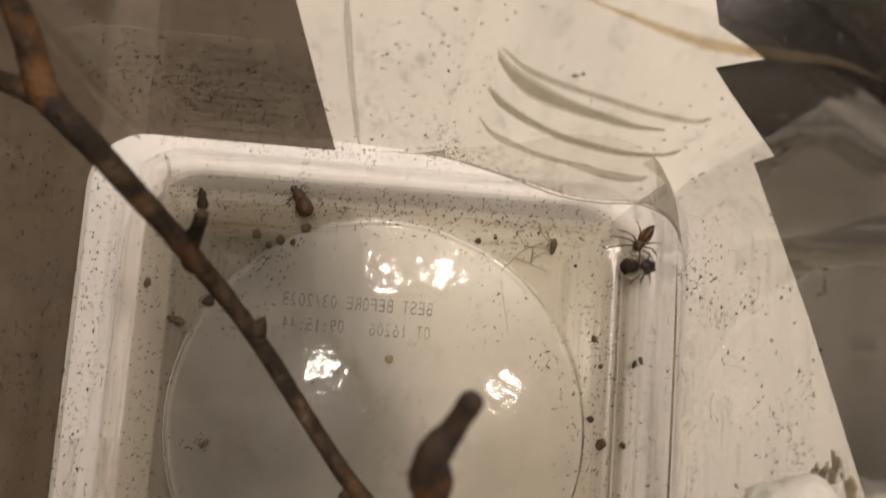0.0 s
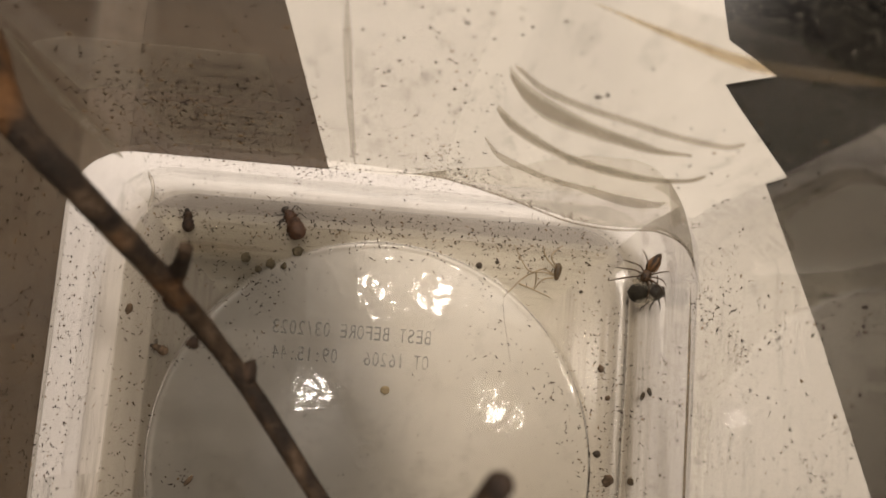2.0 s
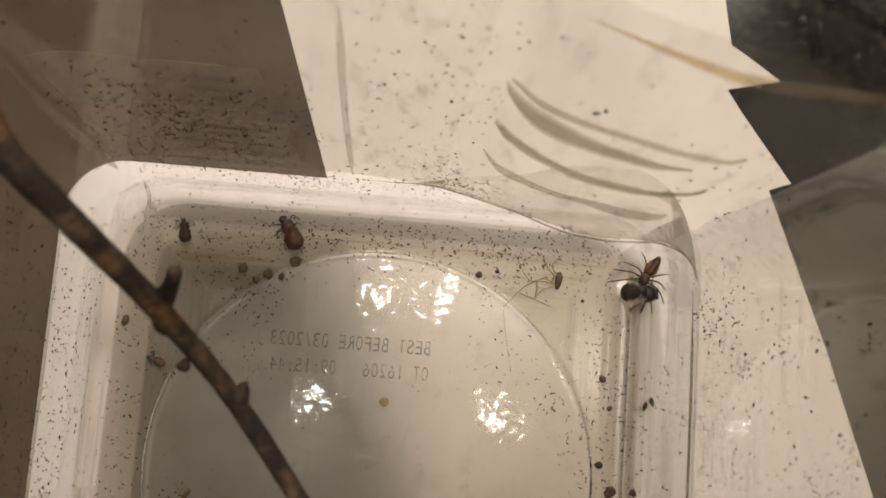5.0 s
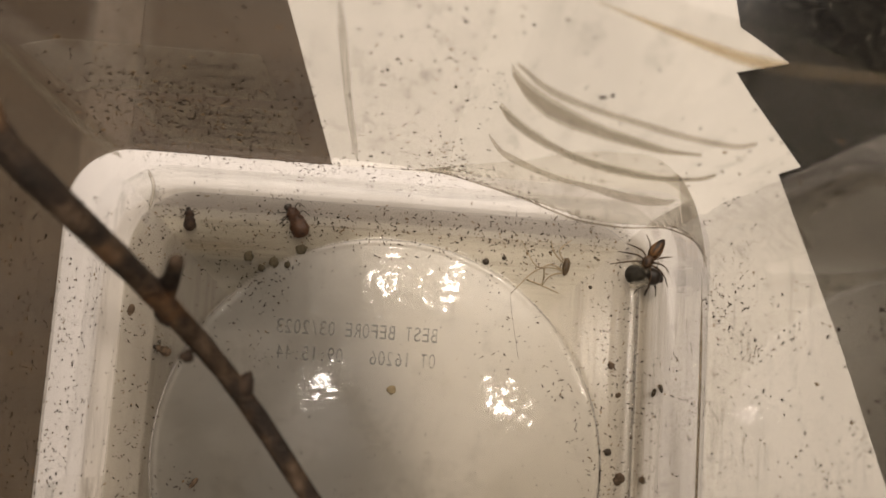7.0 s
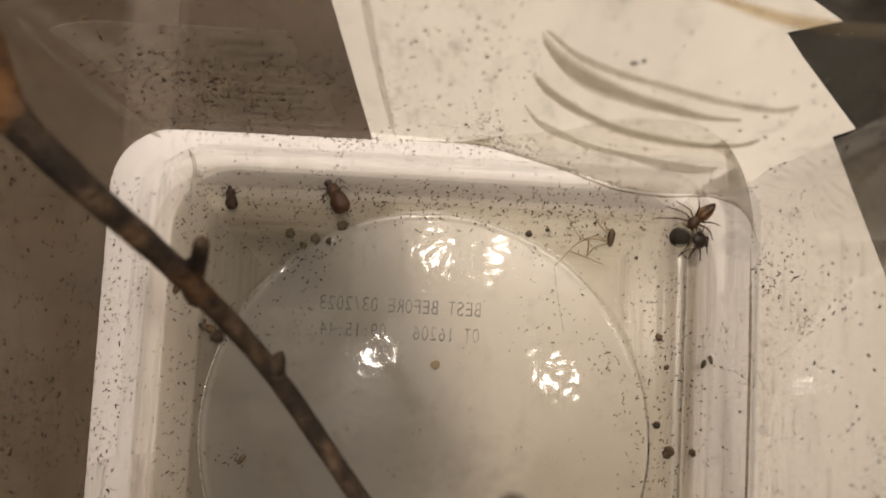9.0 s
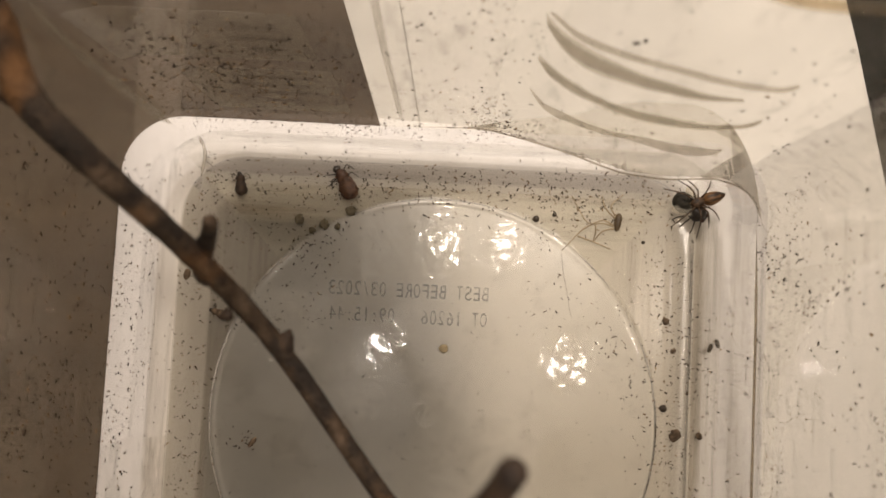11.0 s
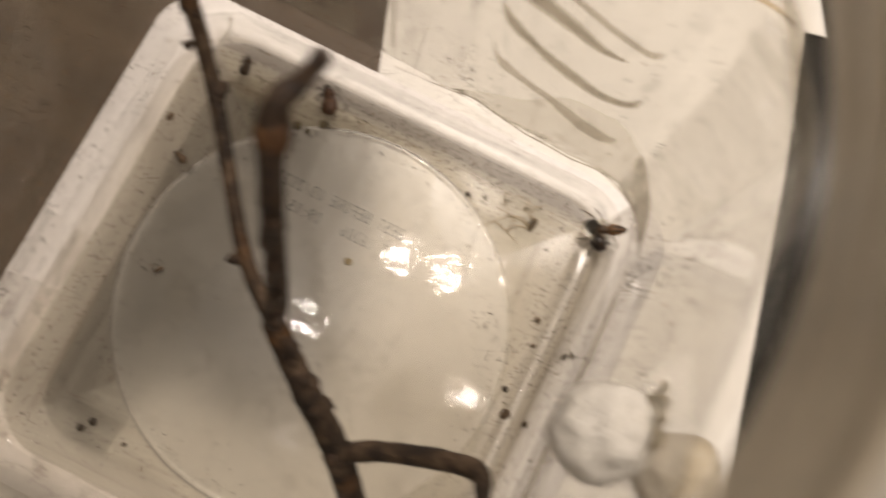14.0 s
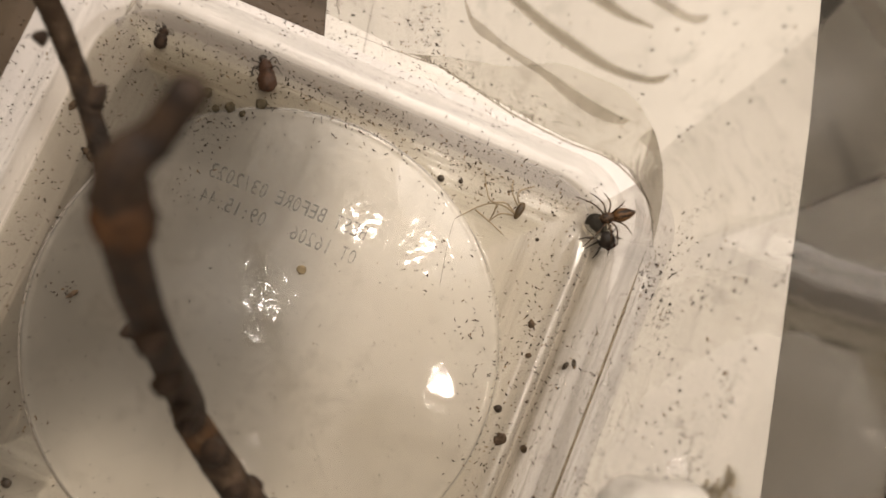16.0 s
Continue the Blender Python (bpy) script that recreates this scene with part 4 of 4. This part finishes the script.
scatter(90, lambda: on_floor(rng.uniform(-0.075, -0.040), rng.uniform(0.006, 0.034)))
scatter(130, lambda: on_floor(rng.uniform(-0.070, 0.040), rng.uniform(-0.070, 0.035), 0.75))
scatter(160, lambda: on_floor(rng.uniform(-0.072, 0.046), rng.gauss(-0.0700, 0.0050)))
for cx, cy, n, w in ((-0.048, 0.027, 26, 0.0045), (-0.056, 0.030, 18, 0.004), (0.030, 0.006, 16, 0.002), (0.034, -0.004, 10, 0.002), (-0.062, -0.022, 12, 0.0016), (-0.060, -0.050, 14, 0.003)):
    scatter(n, lambda: on_floor(rng.gauss(cx, w), rng.gauss(cy, w), 1.1))


def on_back(x, z, big=1.0):
    grain(back_wall(x, z), (0, -1, 0), 0.88 * big)


def on_side(sign, y, z, big=1.0):
    grain(side_wall(sign, y, z), (-sign, 0, 0), big)


scatter(330, lambda: on_back(rng.uniform(-0.078, 0.034), rng.uniform(0.003, 0.028), 1.0))
scatter(470, lambda: on_back(rng.uniform(-0.080, -0.030), rng.gauss(0.055, 0.025), 1.15))
scatter(90, lambda: on_back(rng.gauss(-0.058, 0.006), rng.gauss(0.070, 0.012), 1.2))
scatter(95, lambda: on_back(rng.uniform(-0.026, 0.002), rng.uniform(0.030, 0.135)))
scatter(70, lambda: on_back(rng.gauss(-0.004, 0.004), rng.gauss(0.045, 0.008)))
scatter(80, lambda: on_back(rng.uniform(0.000, 0.045), rng.uniform(0.030, 0.140)))
scatter(70, lambda: on_side(1, rng.gauss(0.020, 0.018), rng.uniform(0.028, 0.110), 0.85))
scatter(60, lambda: on_side(1, rng.gauss(0.028, 0.006), rng.uniform(0.030, 0.062)))
scatter(170, lambda: on_side(1, rng.uniform(-0.060, 0.030), rng.uniform(0.010, 0.110), 0.85))
scatter(330, lambda: on_side(-1, rng.uniform(-0.070, 0.045), rng.uniform(0.003, 0.030), 0.95))
scatter(500, lambda: on_floor(rng.uniform(-0.076, 0.048), rng.uniform(-0.072, 0.046), 0.5))
scatter(70, lambda: on_side(1, rng.uniform(-0.065, 0.046), rng.uniform(0.006, 0.125), 0.5))
scatter(150, lambda: on_back(rng.uniform(-0.075, 0.046), rng.uniform(0.006, 0.125), 0.55))
for i in range(26):
    y, z, n = rng.uniform(-0.055, 0.040), rng.uniform(0.030, 0.115), rng.randint(4, 16)
    scatter(n, lambda: on_side(1, rng.gauss(y, 0.0016), rng.gauss(z, 0.0035), 0.65))
scatter(500, lambda: on_side(-1, rng.uniform(-0.070, 0.045), rng.uniform(0.030, 0.110), 1.1))
scatter(90, lambda: on_side(-1, rng.gauss(-0.010, 0.006), rng.gauss(0.060, 0.020)))
for y, z in ((0.0200, 0.0720), (0.0212, 0.0745), (0.0178, 0.0700), (-0.0033, 0.0937), (-0.0010, 0.0900), (0.0358, 0.0854), (0.0065, 0.1000), (0.0120, 0.0880)):
    on_side(1, y, z, 1.25)
for x, z in ((0.0098, 0.124), (0.0105, 0.126), (-0.0186, 0.097), (-0.0073, 0.091)):
    on_back(x, z, 1.6)
droppings = part("droppings", mesh_of("droppings", *grains), FRASS)
tagged(droppings, "tiny dark insect droppings scattered over base and walls", "droppings", kind="stuff")


def crumb(name, at, radii, turn, material, label, category, group="", lumps=0.12):
    v, f = ellipsoid((0, 0, radii[2] * 0.8), radii, (0, 0, turn), 8, 12, 0.1, lumps, rng)
    ob = tagged(part(name, mesh_of(name, v, f), material), label, category, group)
    ob.location = (at[0], at[1], floor_height(*at))
    return ob


for at, r in (((0.0087, 0.0376), 0.0009), ((0.0134, 0.0389), 0.0006), ((0.0361, 0.0330), 0.0005), ((0.0425, -0.0084), 0.0010), ((-0.0571, -0.0693), 0.0011), ((-0.0549, -0.0664), 0.0012), ((-0.0445, -0.0681), 0.0007)):
    crumb("seed", at, (r, r * 0.95, r * 0.8), 0, DARK_SEED, "round near-black seed lying on the clear base", "seed", "seeds on the base", 0.04)
for at, turn in (((0.0538, 0.0072), 70), ((0.0556, 0.0084), 110)):
    crumb("seed", at, (0.0012, 0.0006, 0.0005), turn, DARK_SEED, "small oval black seed in a pair near the jar edge", "seed", "paired seeds", 0.04)
for at, r in (((0.0424, 0.0133), 0.0010), ((0.0454, -0.0148), 0.0017), ((0.0517, -0.0148), 0.0010), ((0.0445, 0.0060), 0.0008)):
    crumb("crumb", at, (r, r * 0.8, r * 0.6), rng.uniform(0, 180), CRUMB, "rough brown crumb lying on the clear base", "crumb", "crumbs on the base", 0.3)
for at, r in (((-0.0514, 0.0344), 0.0013), ((-0.0449, 0.0334), 0.0013), ((-0.0384, 0.0372), 0.0013), ((-0.0480, 0.0318), 0.0009), ((-0.0415, 0.0330), 0.0008)):
    crumb("mould_lump", at, (r, r * 0.9, r * 0.6), rng.uniform(0, 180), MOULD, "soft olive-grey lump of mould on the base", "mould lump", "mould lumps", 0.5)
crumb("crumb", (-0.0131, 0.0037), (0.0012, 0.0011, 0.0003), 0, PALE_CRUMB, "flat pale flake stuck on the clear base", "crumb", "", 0.2)
crumb("crumb", (-0.0594, -0.0219), (0.0016, 0.0006, 0.0005), 55, CRUMB, "long dark crumb lying on the clear base", "crumb", "crumbs on the base", 0.3)
crumb("crumb", (-0.0790, 0.0190), (0.0015, 0.0008, 0.0006), 80, CRUMB, "rough brown crumb lying on the clear base", "crumb", "crumbs on the base", 0.3)


# ---- insects -----------------------------------------------------------
def leg(parent, pts, radius, material, name="leg", steps=5):
    line = curve_points(pts, steps)
    v, f = tube(line, spread([radius, radius * 0.85, radius * 0.5], len(line)), 7)
    return part(name, mesh_of(name, v, f), material, parent)


def dead_insect(name, at, turn, size, material, label, legs):
    thing = tagged(empty(name, (*at, floor_height(*at))), label, "dead insect")
    thing.rotation_euler = (0, 0, radians(turn))
    part("abdomen", mesh_of("abdomen", *ellipsoid((-0.18 * size, 0, 0.20 * size), (0.42 * size, 0.25 * size, 0.20 * size), (0, 6, 0), 16, 20, -0.30, 0.20, rng)), material, thing)
    part("thorax", mesh_of("thorax", *ellipsoid((0.20 * size, 0, 0.18 * size), (0.20 * size, 0.19 * size, 0.16 * size), (0, 0, 0), 10, 14, -0.2, 0.32, rng)), material, thing)
    part("head", mesh_of("head", *ellipsoid((0.42 * size, 0.03 * size, 0.15 * size), (0.11 * size, 0.12 * size, 0.10 * size), (0, 0, 0), 8, 10, 0, 0.2, rng)), DARK_CHITIN, thing)
    for i in range(legs):
        sign = 1 if i % 2 or legs > 4 and i == 2 else -1
        x = (0.30 - 0.13 * (i // 2)) * size
        leg(thing, [(x, sign * 0.12 * size, 0.16 * size), (x + rng.uniform(-0.05, 0.1) * size, sign * 0.30 * size, 0.24 * size), (x + rng.uniform(-0.15, 0.2) * size, sign * 0.42 * size, 0.02 * size)], 0.018 * size, DARK_CHITIN)
    return thing


dead_insect("dead_beetle", (-0.0404, 0.0447), 122, 0.0086, RED_CHITIN, "dead reddish-brown beetle lying on the speckled base", 6)
dead_insect("dead_fly", (-0.0668, 0.0430), 100, 0.0056, BUD, "small dark shrivelled dead fly on the base", 6)
dead_insect("dead_fly", (-0.0705, 0.0098), 160, 0.0044, CRUMB, "flattened brown dead fly near the jar edge", 4)

skin = tagged(empty("shed_skin", (0.0294, 0.0377, floor_height(0.0294, 0.0377))), "pale leggy shed spider skin with a brown abdomen", "shed skin")
part("abdomen", mesh_of("abdomen", *ellipsoid((0, 0, 0.0010), (0.0024, 0.0010, 0.0009), (0, 0, 82), 10, 12, 0.1, 0.05, rng)), BROWN_CHITIN, skin)
for pts in (((-0.0005, -0.0010, 0.0010), (-0.0040, 0.0002, 0.0022), (-0.0078, -0.0005, 0.0020), (-0.0118, 0.0062, 0.0006)),
            ((-0.0005, -0.0012, 0.0010), (-0.0045, -0.0006, 0.0024), (-0.0085, -0.0020, 0.0014), (-0.0138, -0.0078, 0.0004)),
            ((-0.0005, -0.0015, 0.0009), (-0.0040, -0.0026, 0.0018), (-0.0058, -0.0050, 0.0005)),
            ((-0.0058, -0.0004, 0.0022), (-0.0056, -0.0030, 0.0012), (-0.0060, -0.0052, 0.0003)),
            ((-0.0002, 0.0010, 0.0010), (-0.0020, 0.0040, 0.0018), (0.0012, 0.0072, 0.0006)),
            ((-0.0004, 0.0006, 0.0010), (-0.0034, 0.0034, 0.0020), (-0.0042, 0.0066, 0.0008)),
            ((-0.0100, -0.0040, 0.0012), (-0.0060, -0.0052, 0.0008), (-0.0015, -0.0068, 0.0003))):
    leg(skin, pts, 0.00022, PALE_CHITIN)

v, f = tube(curve_points([(0.0155, 0.0294, 0), (0.0162, 0.0240, 0), (0.0184, 0.0132, 0)], 8), [0.00004] * 17, 5)
v = [Vector((p[0], p[1], p[2] + floor_height(p[0], p[1]) + 0.0001)) for p in v]
tagged(part("hair", mesh_of("hair", v, f), SPIDER_LEG), "fine dark hair lying on the clear base", "hair")

FLY_Z = 0.0036
fly = tagged(empty("fly", (0.0537, 0.0341, FLY_Z)), "dark green-black fly caught by the spider", "fly")
part("abdomen", mesh_of("abdomen", *ellipsoid((-0.0026, 0, 0.0002), (0.0030, 0.0026, 0.0021), (0, 0, 0), 12, 18, -0.1)), GREEN_CHITIN, fly, "glossy metallic green abdomen")
part("thorax", mesh_of("thorax", *ellipsoid((0.0015, 0, 0.0003), (0.0024, 0.0023, 0.0019), (0, 0, 0), 10, 16)), DARK_CHITIN, fly)
head = part("head", mesh_of("head", *ellipsoid((0.0034, 0, 0.0000), (0.0009, 0.0013, 0.0011), (0, 0, 0), 8, 14)), DARK_CHITIN, fly)
for s in (-1, 1):
    part("eye", mesh_of("eye", *ellipsoid((0.0037, s * 0.0008, 0.0003), (0.0006, 0.0006, 0.0008), (0, 0, 0), 8, 10)), EYE_RED, head, "dull dark red compound eye")
    v, f = slab([(0.0012 - 0.0058 * (0.5 - 0.5 * math.cos(a)), s * (0.0010 + 0.0030 * (0.5 - 0.5 * math.cos(a)) * 0.7 + 0.0013 * math.sin(a))) for a in [2 * math.pi * k / 18 for k in range(18)]], 0.0016, 0.00165)
    part("wing", mesh_of("wing", v, f, smooth=False), WING, fly, "clear veined wing")
    for x, dx in ((0.0020, 0.0010), (0.0010, -0.0002), (0.0002, -0.0014)):
        leg(fly, [(x, s * 0.0010, -0.0006), (x + dx * 0.5, s * 0.0026, 0.0002), (x + dx * 1.2, s * 0.0034, -0.0018), (x + dx * 1.6, s * 0.0046, -0.0030)], 0.00024, DARK_CHITIN)

SPIDER_Z = 0.0058
spider_legs = []
spider = tagged(empty("spider", (0.0527, 0.0403, SPIDER_Z)), "small orange-brown spider feeding on the fly in the corner", "spider")
part("cephalothorax", mesh_of("cephalothorax", *ellipsoid((-0.0004, 0, 0), (0.0019, 0.0014, 0.0012), (0, 0, 0), 10, 16, -0.2)), SPIDER_LEG, spider)
part("abdomen", mesh_of("abdomen", *ellipsoid((0.0036, 0, 0.0002), (0.0029, 0.0016, 0.0014), (0, -8, 0), 14, 18, -0.42)), SPIDER_ABDOMEN, spider, "tapered orange abdomen with dark stripes")
for s in (-1, 1):
    part("fang", mesh_of("fang", *ellipsoid((-0.0021, s * 0.0004, -0.0005), (0.0007, 0.0003, 0.0003), (0, 30, 0), 6, 8)), BROWN_CHITIN, spider)
    for x, ang, reach, lift in ((-0.0012, 140, 0.0072, 0.0018), (-0.0008, 105, 0.0070, 0.0026), (-0.0002, 75, 0.0062, 0.0026), (0.0004, 42, 0.0066, 0.0018)):
        a = radians(ang * s)
        a += rng.uniform(-0.22, 0.22)
        reach *= rng.uniform(0.9, 1.15)
        d = Vector((math.cos(a), math.sin(a), 0))
        limb = leg(spider, [(x, s * 0.0008, 0.0), Vector((x, s * 0.0008, lift)) + d * reach * 0.38, Vector((x, s * 0.0008, lift * 0.2 - 0.0010)) + d * reach * 0.75, Vector((x, s * 0.0008, -0.0034)) + d * reach], 0.00021, SPIDER_LEG, steps=2)
        spider_legs.append((limb, s))

def motions():
    """The sheet is drawn along under the jar; the spider turns with its catch in the corner."""
    walk(paper, [(t, pose(x, y, 0, 0, 0, a)) for t, x, y, a in ((0.0, 0.108, 0.020, 0), (9.3, 0.108, 0.020, 0), (11.2, 0.0936, 0.0865, -7.6), (16.0, 0.0936, 0.0865, -7.6))])
    walk(spider, [(t, pose(x, y, SPIDER_Z, 0, 0, a)) for t, x, y, a in (
        (0.0, 0.0522, 0.0398, 56), (2.5, 0.0518, 0.0384, 60), (6.5, 0.0500, 0.0406, 57), (8.0, 0.0493, 0.0406, 56), (9.2, 0.0493, 0.0428, 39), (11.3, 0.0488, 0.0434, 20),
        (12.0, 0.0493, 0.0437, 23), (12.5, 0.0494, 0.0438, 18), (13.5, 0.0490, 0.0443, 26), (14.1, 0.0482, 0.0446, 24), (14.9, 0.0478, 0.0446, 20), (15.5, 0.0496, 0.0440, 33), (16.0, 0.0497, 0.0438, 35))])
    walk(fly, [(t, pose(x, y, FLY_Z, 0, 0, a)) for t, x, y, a in (
        (0.0, 0.0532, 0.0338, 5), (2.5, 0.0532, 0.0342, 8), (6.5, 0.0496, 0.0366, -3), (8.0, 0.0500, 0.0367, 0), (9.2, 0.0487, 0.0385, -8), (11.3, 0.0473, 0.0420, -39),
        (12.0, 0.0472, 0.0426, -45), (12.5, 0.0477, 0.0432, -41), (13.5, 0.0480, 0.0420, -42), (14.1, 0.0472, 0.0420, -42), (14.9, 0.0470, 0.0425, -42), (15.5, 0.0494, 0.0402, -38), (16.0, 0.0499, 0.0398, -34))])

    for k, (limb, sign) in enumerate(spider_legs):       # the legs pluck at the catch
        walk(limb, [(t, pose(0, 0, 0, 0, 0, sign * a * (1 - 0.4 * (k % 3)))) for t, a in (
            (0.0, 0), (1.2, 5), (2.4, -3), (3.6, 6), (6.0, -8), (7.2, -3), (8.2, -9), (9.2, 2), (11.4, 7), (12.3, 3), (13.2, 8), (14.2, 1), (15.2, 6), (16.0, -6))])


motions()
